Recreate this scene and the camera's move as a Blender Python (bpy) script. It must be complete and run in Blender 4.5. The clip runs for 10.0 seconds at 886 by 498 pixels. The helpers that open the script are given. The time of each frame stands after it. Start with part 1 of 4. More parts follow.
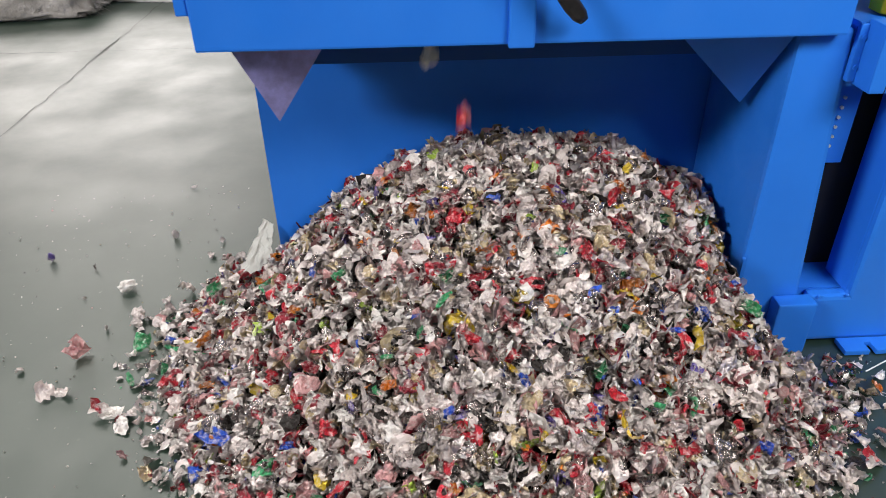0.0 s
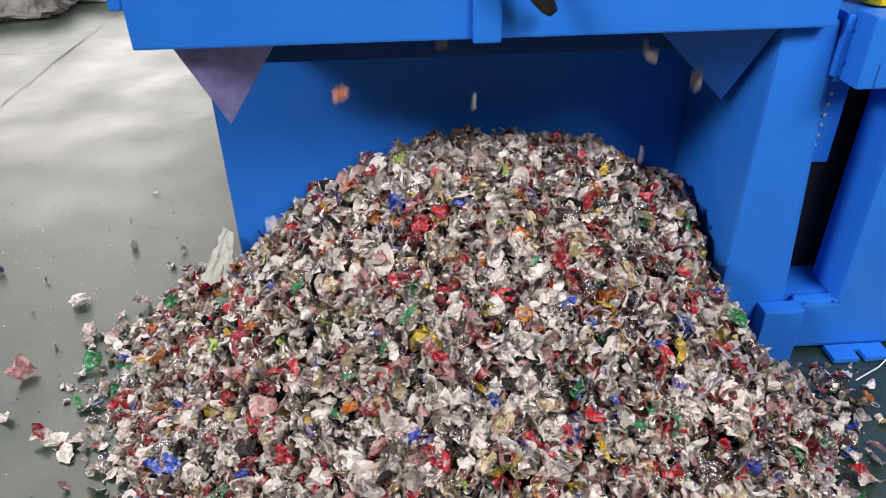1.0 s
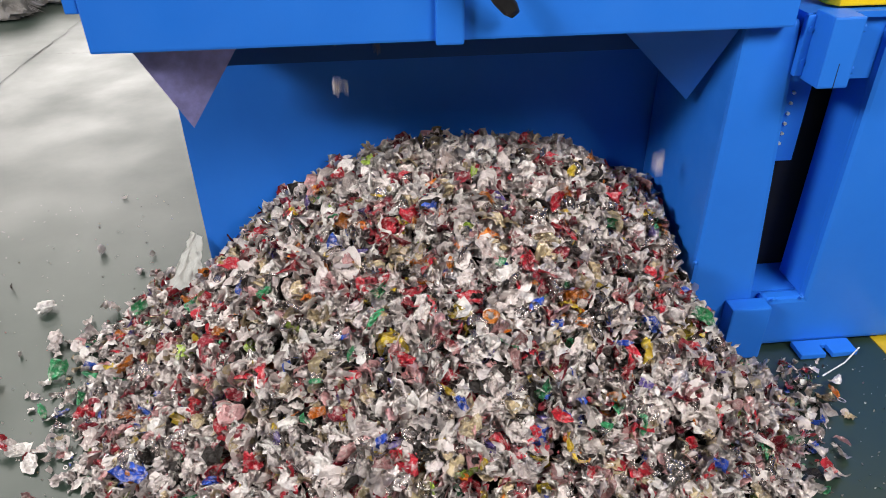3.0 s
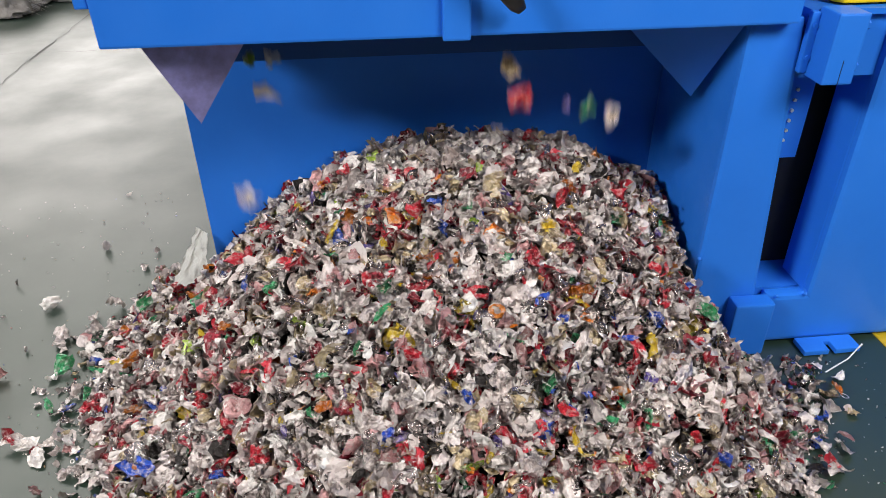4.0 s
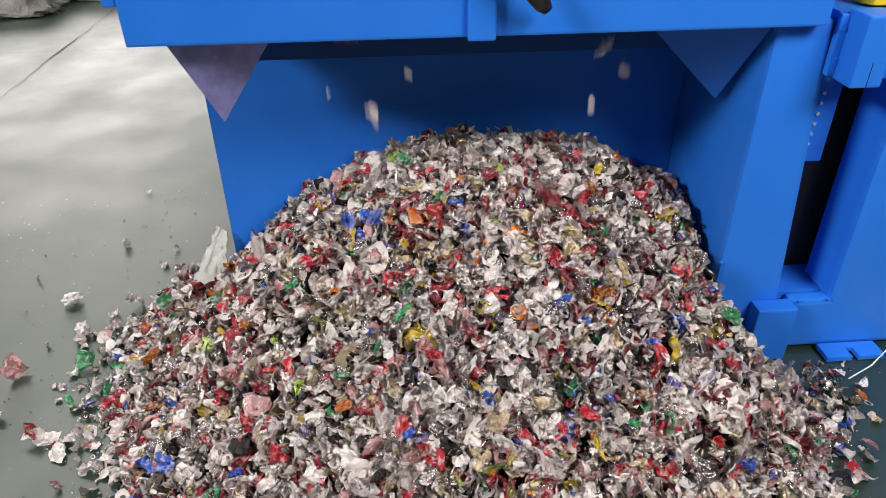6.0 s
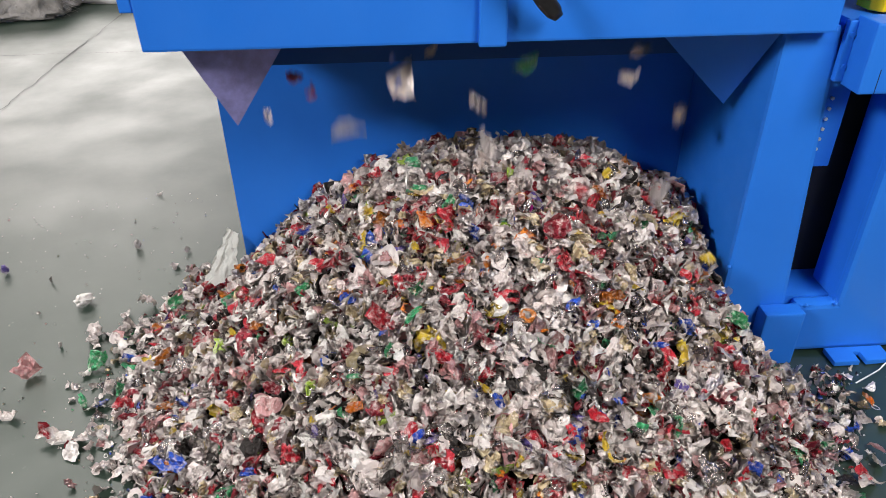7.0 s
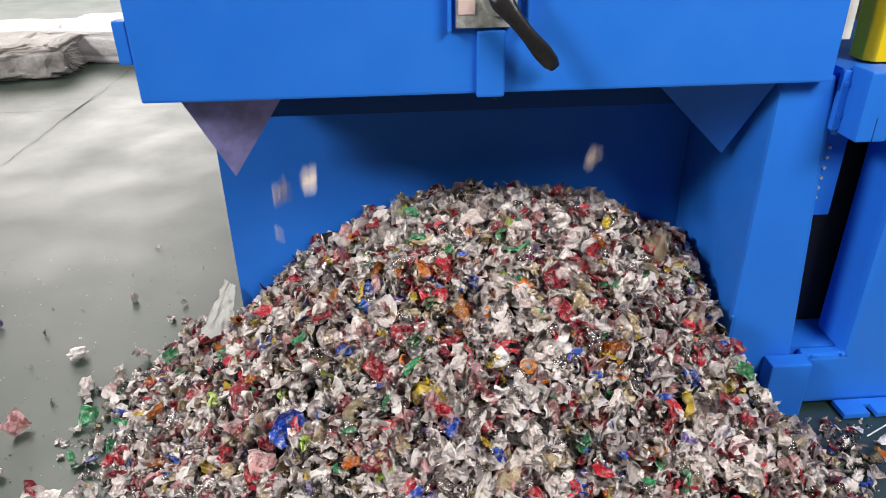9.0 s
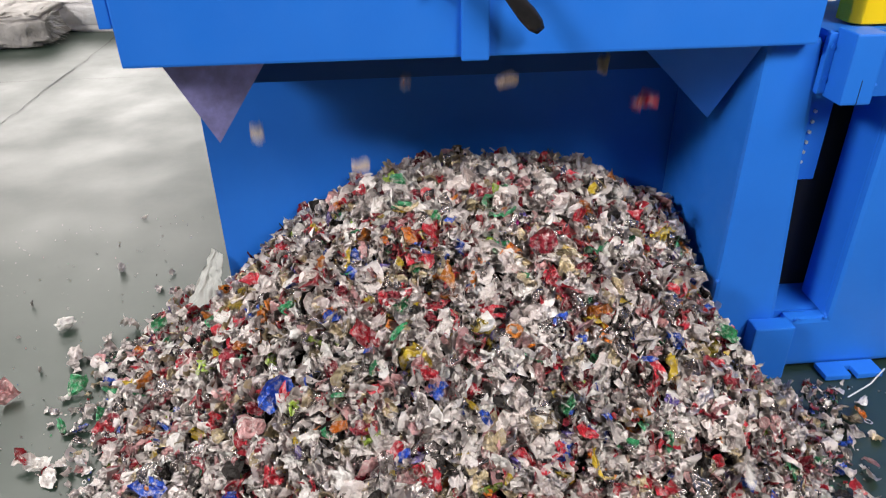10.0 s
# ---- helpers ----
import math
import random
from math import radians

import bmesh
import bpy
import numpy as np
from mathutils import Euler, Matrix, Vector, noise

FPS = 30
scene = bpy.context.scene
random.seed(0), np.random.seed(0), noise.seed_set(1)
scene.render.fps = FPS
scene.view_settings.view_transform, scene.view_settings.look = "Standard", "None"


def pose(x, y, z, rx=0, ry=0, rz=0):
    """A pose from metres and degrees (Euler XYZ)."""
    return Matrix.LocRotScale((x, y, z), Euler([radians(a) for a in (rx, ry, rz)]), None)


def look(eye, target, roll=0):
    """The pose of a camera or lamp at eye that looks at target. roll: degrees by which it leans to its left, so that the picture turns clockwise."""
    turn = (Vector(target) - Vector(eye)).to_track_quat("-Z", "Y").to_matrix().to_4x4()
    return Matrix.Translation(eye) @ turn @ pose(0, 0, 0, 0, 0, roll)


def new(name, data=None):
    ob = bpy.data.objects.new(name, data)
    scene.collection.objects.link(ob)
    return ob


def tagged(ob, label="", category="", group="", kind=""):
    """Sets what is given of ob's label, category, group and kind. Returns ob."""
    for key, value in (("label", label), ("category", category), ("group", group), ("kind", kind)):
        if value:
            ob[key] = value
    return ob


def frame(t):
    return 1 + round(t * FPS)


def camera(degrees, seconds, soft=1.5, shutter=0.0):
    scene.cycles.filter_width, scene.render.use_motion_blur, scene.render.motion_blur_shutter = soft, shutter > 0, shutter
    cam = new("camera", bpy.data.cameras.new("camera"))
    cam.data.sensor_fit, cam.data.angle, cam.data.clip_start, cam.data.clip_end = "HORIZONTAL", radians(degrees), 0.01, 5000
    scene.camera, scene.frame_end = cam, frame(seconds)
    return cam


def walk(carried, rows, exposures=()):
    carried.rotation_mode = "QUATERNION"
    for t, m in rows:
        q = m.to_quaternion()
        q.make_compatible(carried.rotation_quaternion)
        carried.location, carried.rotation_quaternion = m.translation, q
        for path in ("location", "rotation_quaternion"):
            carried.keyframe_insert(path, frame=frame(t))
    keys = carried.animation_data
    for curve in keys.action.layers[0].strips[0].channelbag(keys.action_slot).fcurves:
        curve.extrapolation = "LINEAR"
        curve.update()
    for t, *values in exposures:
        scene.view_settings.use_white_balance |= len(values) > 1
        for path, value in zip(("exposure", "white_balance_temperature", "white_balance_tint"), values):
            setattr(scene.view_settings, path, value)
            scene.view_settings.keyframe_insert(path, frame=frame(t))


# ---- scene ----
cam = camera(64.3, 10.0, soft=0.95, shutter=0.42)
PATH = [
    (0, (-0.254, -0.144, 1.428), (-0.196, 1.542, 0.353), -1.0),
    (0.5, (-0.231, -0.064, 1.392), (-0.153, 1.62, 0.316), -1.0),
    (1, (-0.2, -0.036, 1.384), (-0.102, 1.648, 0.309), -1.0),
    (1.5, (-0.177, -0.03, 1.386), (-0.06, 1.651, 0.309), -1.0),
    (2, (-0.164, -0.024, 1.386), (-0.033, 1.656, 0.309), -1.0),
    (2.5, (-0.161, -0.025, 1.387), (-0.016, 1.655, 0.31), -0.9),
    (4, (-0.179, -0.042, 1.381), (-0.031, 1.637, 0.305), -0.7),
    (4.5, (-0.185, -0.041, 1.378), (-0.046, 1.639, 0.303), -0.7),
    (5, (-0.191, -0.037, 1.375), (-0.059, 1.645, 0.3), -0.7),
    (5.5, (-0.195, -0.033, 1.374), (-0.07, 1.65, 0.3), -0.7),
    (7, (-0.213, -0.049, 1.389), (-0.113, 1.639, 0.321), -0.7),
    (7.5, (-0.209, -0.047, 1.388), (-0.11, 1.655, 0.342), -0.8),
    (8, (-0.216, -0.041, 1.384), (-0.116, 1.681, 0.373), -0.9),
    (8.5, (-0.211, -0.041, 1.38), (-0.108, 1.716, 0.429), -0.9),
    (9, (-0.209, -0.038, 1.369), (-0.103, 1.727, 0.435), -0.9),
    (9.5, (-0.207, -0.042, 1.366), (-0.092, 1.715, 0.417), -0.8),
    (10, (-0.198, -0.047, 1.358), (-0.071, 1.678, 0.353), -0.9),
]
walk(cam, [(t, look(eye, aim, lean)) for t, eye, aim, lean in PATH])

# ---- light: a closed hall with windows to one side and far ahead, and two unseen lamps added ----
world = bpy.data.worlds.new("hall_air")
scene.world = world
world.use_nodes = True
world.node_tree.nodes["Background"].inputs[0].default_value = (0.75, 0.85, 1.0, 1)
world.node_tree.nodes["Background"].inputs[1].default_value = 0.02
scene.view_settings.exposure = 0.0


def area(name, eye, target, sx, sy, watts, colour):
    lamp = bpy.data.lights.new(name, "AREA")
    lamp.shape, lamp.size, lamp.size_y, lamp.energy, lamp.color = "RECTANGLE", sx, sy, watts, colour
    ob = new(name, lamp)
    ob.matrix_world = look(eye, target)
    return ob


# added unseen lamp in mid-air, brightens the machine's front and the heap
area("added_front_light", (2.2, -1.2, 3.75), (0.4, 1.3, 0.6), 2.0, 1.3, 185, (1.0, 0.965, 0.93))
# no fixture here: overhead lamp added to lift the left floor and sacks
area("added_light_ahead", (-5.0, 7.0, 6.6), (-5.0, 7.1, 0), 5.5, 4.0, 370, (1.0, 0.955, 0.90))
area("side_window_light", (-7.4, -2.3, 5.6), (0, 1.6, 0.6), 1.8, 1.2, 610, (1.0, 0.98, 0.96))
area("far_window_light", (-6.2, 12.8, 4.0), (-2.5, 3.0, 0.0), 5.2, 3.6, 290, (1.0, 0.93, 0.89))


# ---- materials ----
def material(name):
    m = bpy.data.materials.new(name)
    m.use_nodes = True
    return m, m.node_tree, m.node_tree.nodes["Principled BSDF"]


def noise_node(nt, scale, detail=4.0, rough=0.6, coords="Object"):
    tc = nt.nodes.new("ShaderNodeTexCoord")
    n = nt.nodes.new("ShaderNodeTexNoise")
    n.inputs["Scale"].default_value, n.inputs["Detail"].default_value, n.inputs["Roughness"].default_value = scale, detail, rough
    nt.links.new(tc.outputs[coords], n.inputs["Vector"])
    return n


def ramp(nt, src, stops, mode="LINEAR"):
    r = nt.nodes.new("ShaderNodeValToRGB")
    r.color_ramp.interpolation = mode
    while len(r.color_ramp.elements) < len(stops):
        r.color_ramp.elements.new(0.5)
    for e, (p, c) in zip(r.color_ramp.elements, stops):
        e.position, e.color = p, (*c, 1) if len(c) == 3 else c
    nt.links.new(src, r.inputs[0])
    return r


def grey(v):
    return (v, v, v)


def bump(nt, bsdf, src, strength, distance):
    b = nt.nodes.new("ShaderNodeBump")
    b.inputs["Strength"].default_value, b.inputs["Distance"].default_value = strength, distance
    nt.links.new(src, b.inputs["Height"])
    nt.links.new(b.outputs[0], bsdf.inputs["Normal"])


def paint(name, base, light, rough=0.38):
    m, nt, b = material(name)
    n = noise_node(nt, 3.0, 5)
    r = ramp(nt, n.outputs["Fac"], [(0.3, base), (0.75, light)])
    nt.links.new(r.outputs[0], b.inputs["Base Color"])
    n2 = noise_node(nt, 14.0, 4)
    r2 = ramp(nt, n2.outputs["Fac"], [(0.3, grey(rough - 0.07)), (0.7, grey(rough + 0.1))])
    nt.links.new(r2.outputs[0], b.inputs["Roughness"])
    b.inputs["Specular IOR Level"].default_value = 0.35
    n3 = noise_node(nt, 260.0, 2)
    bump(nt, b, n3.outputs["Fac"], 0.10, 0.002)
    return m


def plain(name, base, rough, metal=0.0, var=0.15, scale=20.0):
    m, nt, b = material(name)
    n = noise_node(nt, scale, 5)
    r = ramp(nt, n.outputs["Fac"], [(0.3, tuple(c * (1 - var) for c in base)), (0.7, tuple(min(1, c * (1 + var)) for c in base))])
    nt.links.new(r.outputs[0], b.inputs["Base Color"])
    b.inputs["Roughness"].default_value, b.inputs["Metallic"].default_value = rough, metal
    bump(nt, b, n.outputs["Fac"], 0.15, 0.004)
    return m


BLUE = paint("blue_machine_paint", (0.018, 0.174, 0.74), (0.026, 0.206, 0.81), 0.40)
YELLOW = paint("yellow_machine_paint", (0.92, 0.62, 0.010), (0.95, 0.68, 0.014), 0.4)
STEEL = plain("worn_steel", (0.78, 0.75, 0.70), 0.34, 0.6, 0.35, 60)
BLACK = plain("black_plastic", (0.018, 0.016, 0.018), 0.30, 0.0, 0.3, 90)
LABEL = plain("pale_label", (0.72, 0.70, 0.66), 0.5)
LABEL_PINK = plain("pale_pink_label", (0.70, 0.52, 0.50), 0.5)
WALL = plain("white_hall_wall", (0.76, 0.78, 0.77), 0.7, 0.0, 0.05, 1.5)
WALL_DIM = plain("grey_hall_wall", (0.22, 0.23, 0.23), 0.7, 0.0, 0.1, 1.5)
ROOF = plain("grey_roof_sheet", (0.28, 0.29, 0.29), 0.6, 0.0, 0.08, 1.0)
WHITE_STRIP = plain("white_plastic", (0.80, 0.80, 0.78), 0.45)
FLOOR_YELLOW = plain("yellow_floor_paint", (0.62, 0.42, 0.02), 0.4, 0.0, 0.2, 30)
MOTTLED = plain("mottled_violet_plate", (0.30, 0.29, 0.62), 0.30, 0.2, 0.45, 11)
# the machine's blue with the bay's shade put into the colour
SHADED_BLUE = paint("shaded_blue_paint", (0.012, 0.075, 0.30), (0.015, 0.09, 0.34), 0.5)
# near black: shade of recess, hinge gap and housing inside, as colour
INNER_SHADE = plain("inner_shade_black", (0.008, 0.010, 0.018), 0.8, 0.0, 0.3, 8)

def sack_cloth(name, dark, pale):
    m, nt, b = material(name)
    n = noise_node(nt, 4.0, 6)
    r = ramp(nt, n.outputs["Fac"], [(0.32, dark), (0.68, pale)])
    nt.links.new(r.outputs[0], b.inputs["Base Color"])
    b.inputs["Roughness"].default_value = 0.55
    n2 = noise_node(nt, 9.0, 6)
    bump(nt, b, n2.outputs["Fac"], 0.7, 0.05)
    return m


SACK = sack_cloth("white_woven_sack_cloth", (0.74, 0.70, 0.70), (0.88, 0.85, 0.86))
SACK_GREY = sack_cloth("grey_woven_sack_cloth", (0.30, 0.27, 0.25), (0.62, 0.57, 0.55))

# green epoxy floor, worn and dusty, with a broad gloss
FLOOR, nt, b = material("green_epoxy_floor")
n = noise_node(nt, 0.9, 7, 0.65)
r = ramp(nt, n.outputs["Fac"], [(0.30, (0.016, 0.036, 0.023)), (0.55, (0.022, 0.043, 0.030)), (0.75, (0.046, 0.066, 0.052))])
n2 = noise_node(nt, 45.0, 6, 0.7)
r2 = ramp(nt, n2.outputs["Fac"], [(0.62, grey(0.0)), (0.80, grey(0.35))])
mx = nt.nodes.new("ShaderNodeMix")
mx.data_type = "RGBA"
nt.links.new(r2.outputs[0], mx.inputs["Factor"])
nt.links.new(r.outputs[0], mx.inputs["A"])
mx.inputs["B"].default_value = (0.13, 0.16, 0.14, 1)
nt.links.new(mx.outputs["Result"], b.inputs["Base Color"])
n3 = noise_node(nt, 2.2, 6, 0.6)
r3 = ramp(nt, n3.outputs["Fac"], [(0.3, grey(0.32)), (0.7, grey(0.50))])
nt.links.new(r3.outputs[0], b.inputs["Roughness"])
b.inputs["Specular IOR Level"].default_value = 1.0
n4 = noise_node(nt, 3.0, 3, 0.5)
bump(nt, b, n4.outputs["Fac"], 0.05, 0.02)
CRACK = plain("dark_joint_dirt", (0.06, 0.065, 0.06), 0.7, 0.0, 0.4, 12)

# window glass seen from inside: bright daylight
PANE, nt, b = material("daylit_window_pane")
b.inputs["Base Color"].default_value = (0.8, 0.85, 0.9, 1)
b.inputs["Emission Color"].default_value = (1.0, 0.98, 0.95, 1)
b.inputs["Emission Strength"].default_value = 1.5


def foil(name, colour, silver_share, metal=0.45, rough=0.36):
    """Lacquered aluminium: print in patches over bare metal, different from piece to piece."""
    m, nt, b = material(name)
    geo = nt.nodes.new("ShaderNodeNewGeometry")
    info = nt.nodes.new("ShaderNodeObjectInfo")
    add = nt.nodes.new("ShaderNodeMath")
    add.operation = "ADD"
    nt.links.new(geo.outputs["Random Per Island"], add.inputs[0])
    nt.links.new(info.outputs["Random"], add.inputs[1])
    fr = nt.nodes.new("ShaderNodeMath")
    fr.operation = "FRACT"
    nt.links.new(add.outputs[0], fr.inputs[0])
    n = noise_node(nt, 62.0, 7, 0.74)
    share = ramp(nt, n.outputs["Fac"], [(silver_share - 0.03, grey(0.15)), (silver_share + 0.12, grey(1.0))])
    value = ramp(nt, fr.outputs[0], [(0.0, tuple(c * 0.55 for c in colour)), (0.5, colour), (1.0, tuple(min(0.92, c * 1.12 + 0.015) for c in colour))])
    mx = nt.nodes.new("ShaderNodeMix")
    mx.data_type = "RGBA"
    nt.links.new(share.outputs[0], mx.inputs["Factor"])
    mx.inputs["A"].default_value = (0.76, 0.67, 0.65, 1)
    nt.links.new(value.outputs[0], mx.inputs["B"])
    nt.links.new(mx.outputs["Result"], b.inputs["Base Color"])
    rr = ramp(nt, fr.outputs[0], [(0.0, grey(rough - 0.06)), (1.0, grey(rough + 0.10))])
    nt.links.new(rr.outputs[0], b.inputs["Roughness"])
    b.inputs["Metallic"].default_value = metal
    n5 = noise_node(nt, 150.0, 4, 0.6)
    bump(nt, b, n5.outputs["Fac"], 0.75, 0.006)
    return m


FOILS = {
    "white": foil("pale_lacquered_foil", (0.87, 0.775, 0.75), 0.36, 0.62, 0.42),
    "grey": foil("bare_bright_foil", (0.66, 0.585, 0.575), 0.36, 0.94, 0.26),
    "tan": foil("tan_lacquered_foil", (0.62, 0.50, 0.32), 0.38, 0.7, 0.32),
    # for dark scraps, and for gap shade painted on the heap's body
    "dark": foil("shade_dark_foil", (0.028, 0.022, 0.020), 0.15, 0.3, 0.35),
    "red": foil("red_printed_foil", (0.58, 0.028, 0.05), 0.39, 0.5, 0.32),
    "pink": foil("faded_pink_foil", (0.66, 0.36, 0.36), 0.38, 0.6, 0.34),
    "maroon": foil("dark_red_printed_foil", (0.33, 0.03, 0.05), 0.39, 0.6, 0.32),
    "orange": foil("orange_printed_foil", (0.72, 0.23, 0.025), 0.39, 0.5, 0.32),
    "yellow": foil("yellow_printed_foil", (0.72, 0.52, 0.04), 0.39, 0.5, 0.32),
    "green": foil("green_printed_foil", (0.07, 0.38, 0.17), 0.39, 0.6, 0.32),
    "lime": foil("lime_printed_foil", (0.40, 0.56, 0.07), 0.39, 0.5, 0.32),
    "blue": foil("blue_printed_foil", (0.03, 0.11, 0.58), 0.39, 0.5, 0.32),
    "magenta": foil("magenta_printed_foil", (0.55, 0.02, 0.30), 0.39, 0.5, 0.32),
    "purple": foil("purple_printed_foil", (0.16, 0.11, 0.38), 0.39, 0.6, 0.32),
}
SHARES = [("white", 46), ("grey", 21), ("tan", 5.5), ("dark", 4), ("red", 6), ("pink", 5.5), ("maroon", 4.5), ("orange", 1.6),
          ("yellow", 1.4), ("green", 1.0), ("lime", 0.6), ("blue", 0.7), ("purple", 0.8)]
COLOURS = [c for c, _ in SHARES]
WEIGHTS = np.array([w for _, w in SHARES]) / sum(w for _, w in SHARES)


# ---- mesh helpers ----
def part(name, bm, mat, parent=None, label=""):
    me = bpy.data.meshes.new(name)
    bmesh.ops.recalc_face_normals(bm, faces=bm.faces)
    bm.to_mesh(me)
    bm.free()
    me.materials.append(mat)
    ob = new(name, me)
    if parent is not None:
        ob.parent = parent
    return tagged(ob, label)


def smooth(ob):
    for p in ob.data.polygons:
        p.use_smooth = True
    return ob


def box(bm, x0, x1, y0, y1, z0, z1, bevel=0.0):
    m = Matrix.LocRotScale(((x0 + x1) / 2, (y0 + y1) / 2, (z0 + z1) / 2), None, (abs(x1 - x0), abs(y1 - y0), abs(z1 - z0)))
    vs = bmesh.ops.create_cube(bm, size=1, matrix=m)["verts"]
    if bevel:
        es = {e for v in vs for e in v.link_edges}
        bmesh.ops.bevel(bm, geom=list(es), offset=bevel, segments=2, profile=0.6, affect="EDGES")
    return bm


def B(*a, bevel=0.0):
    return box(bmesh.new(), *a, bevel=bevel)


def prism(points, push, bevel=0.0):
    """A plate: an outline of corners, thickened along push."""
    bm = bmesh.new()
    f = bm.faces.new([bm.verts.new(p) for p in points])
    ext = bmesh.ops.extrude_face_region(bm, geom=[f])
    bmesh.ops.translate(bm, verts=[v for v in ext["geom"] if isinstance(v, bmesh.types.BMVert)], vec=push)
    if bevel:
        bmesh.ops.bevel(bm, geom=list(bm.edges), offset=bevel, segments=2, profile=0.6, affect="EDGES")
    return bm


def cylinder(bm, p, q, r0, r1=None, seg=20):
    p, q = Vector(p), Vector(q)
    m = Matrix.Translation((p + q) / 2) @ (q - p).to_track_quat("Z", "Y").to_matrix().to_4x4()
    bmesh.ops.create_cone(bm, cap_ends=True, segments=seg, radius1=r0, radius2=r0 if r1 is None else r1, depth=(q - p).length, matrix=m)
    return bm


# ---- the hall ----
tagged(part("floor", B(-9, 9, -8, 14, -0.1, 0), FLOOR), "worn glossy green epoxy factory floor", "floor", kind="structure")
rng = random.Random(5)


def joint(name, horizontal, at, lo, hi, width):
    bm = bmesh.new()
    left, right, v = [], [], lo
    while v <= hi:
        j = at + 0.016 * noise.noise((v * 3.1, at, 0)) + 0.022 * noise.noise((v * 12, at, 3))
        w = width * (0.25 + 2.2 * max(0.0, noise.noise((v * 2.3, at, 9))) + 0.8 * abs(noise.noise((v * 11, at, 5))))
        for side, s in ((left, -1), (right, 1)):
            side.append(bm.verts.new((v, j + s * w, 0.003) if horizontal else (j + s * w, v, 0.003)))
        v += 0.06
    for i in range(len(left) - 1):
        bm.faces.new((left[i], left[i + 1], right[i + 1], right[i]))
    return tagged(part(name, bm, CRACK), "dark cracked joint in the green floor", "floor joint", kind="structure")


joint("floor_joint_1", False, -2.40, 2.4, 11, 0.0042)
joint("floor_joint_2", True, 4.79, -8, 4, 0.004)

HALL_WALLS = [("wall_left", (-9.2, -9, -8, 14, 0, 7)), ("wall_right", (9, 9.2, -8, 14, 0, 7)), ("wall_back", (-9.2, 9.2, -8.2, -8, 0, 7))]
for nm, dims in HALL_WALLS:
    tagged(part(nm, B(*dims), WALL_DIM), "plain painted hall wall", "wall", kind="structure")
bm = bmesh.new()
for dims in ((-9.2, 9.2, 14, 14.2, 0, 0.5), (-9.2, 9.2, 14, 14.2, 5.2, 7), (-9.2, -8.4, 14, 14.2, 0.5, 5.2), (1.6, 9.2, 14, 14.2, 0.5, 5.2)):
    box(bm, *dims)
wall_far = tagged(part("wall_far", bm, WALL), "white hall wall with a wide window opening", "wall", kind="structure")
tagged(part("ceiling", B(-9.2, 9.2, -8.2, 14.2, 7, 7.2), ROOF), "grey sheet roof of the hall", "ceiling", kind="structure")
win = tagged(new("window_1"), "wide daylit factory window with slim white frames", "window", kind="structure")
for i in range(5):
    x0 = -8.4 + 2.0 * i
    part("pane", B(x0 + 0.05, x0 + 1.95, 14.10, 14.12, 0.55, 5.15), PANE, win)
    part("window_frame", B(x0 - 0.03, x0 + 0.03, 14.04, 14.16, 0.5, 5.2), WHITE_STRIP, win)

# yellow line on the floor beside the machine
tagged(part("floor_line", B(1.262, 1.36, 0.6, 3.0, 0.0, 0.003), FLOOR_YELLOW), "yellow painted safety line on the green floor", "floor line", kind="structure")


# ---- the machine ----
machine = tagged(new("can_shredder"), "blue painted steel shredder with an open discharge bay", "machine")
# housing over the bay, open below
part("front_panel", B(-0.75, 0.75, 1.455, 1.49, 0.954, 1.95, bevel=0.006), BLUE, machine)
part("side_panel", B(-0.75, -0.715, 1.492, 1.948, 0.954, 1.95), BLUE, machine)
part("side_panel", B(0.715, 0.75, 1.492, 1.948, 0.954, 1.95), BLUE, machine)
part("top_panel", B(-0.75, 0.75, 1.455, 1.99, 1.952, 1.975), BLUE, machine)
part("rib", B(-0.043, 0.017, 1.440, 1.457, 0.949, 1.088, bevel=0.005), BLUE, machine, "folded blue rib")
part("back_panel", B(-0.745, 0.78, 1.95, 1.985, 0.0, 1.95), BLUE, machine)
# painted darker than the other blue parts, to sit in shade
part("cross_beam", B(-0.71, 0.65, 1.72, 1.745, 0.838, 1.0), SHADED_BLUE, machine, "steel cross beam, blue darkened to its shade")
part("inner_shelf", B(-0.70, 0.64, 1.70, 1.945, 1.185, 1.20), INNER_SHADE, machine, "dark steel shelf inside the housing")
part("edge_strip", B(0.7505, 0.772, 1.462, 1.476, 1.045, 1.94, bevel=0.002), LABEL, machine, "pale strip along the housing's edge")
part("hinge_tab", B(-0.779, -0.7505, 1.462, 1.50, 1.034, 1.122, bevel=0.003), BLUE, machine)
# hanging corner plates
part("corner_plate", prism([(-0.685, 1.500, 0.951), (-0.608, 1.575, 0.738), (-0.46, 1.585, 0.951)], (0, 0.006, 0.002)), MOTTLED, machine, "mottled violet grey plate")
part("corner_plate", prism([(0.652, 1.500, 0.951), (0.617, 1.640, 0.726), (0.385, 1.645, 0.951)], (0, 0.006, 0.002)), BLUE, machine)

# latch with its lever
latch = part("latch_plate", B(-0.088, 0.030, 1.438, 1.4535, 1.094, 1.22, bevel=0.004), STEEL, machine, "worn bare steel latch plate")
part("latch_label", B(-0.082, -0.048, 1.4355, 1.4375, 1.122, 1.150), LABEL_PINK, latch, "pale printed label")
hub = cylinder(bmesh.new(), (0.0, 1.4375, 1.155), (0.0, 1.408, 1.155), 0.038, 0.034, 28)
cylinder(hub, (0.0, 1.408, 1.155), (0.0, 1.392, 1.155), 0.022, 0.018, 20)
part("hub", hub, STEEL, latch, "round steel latch hub")


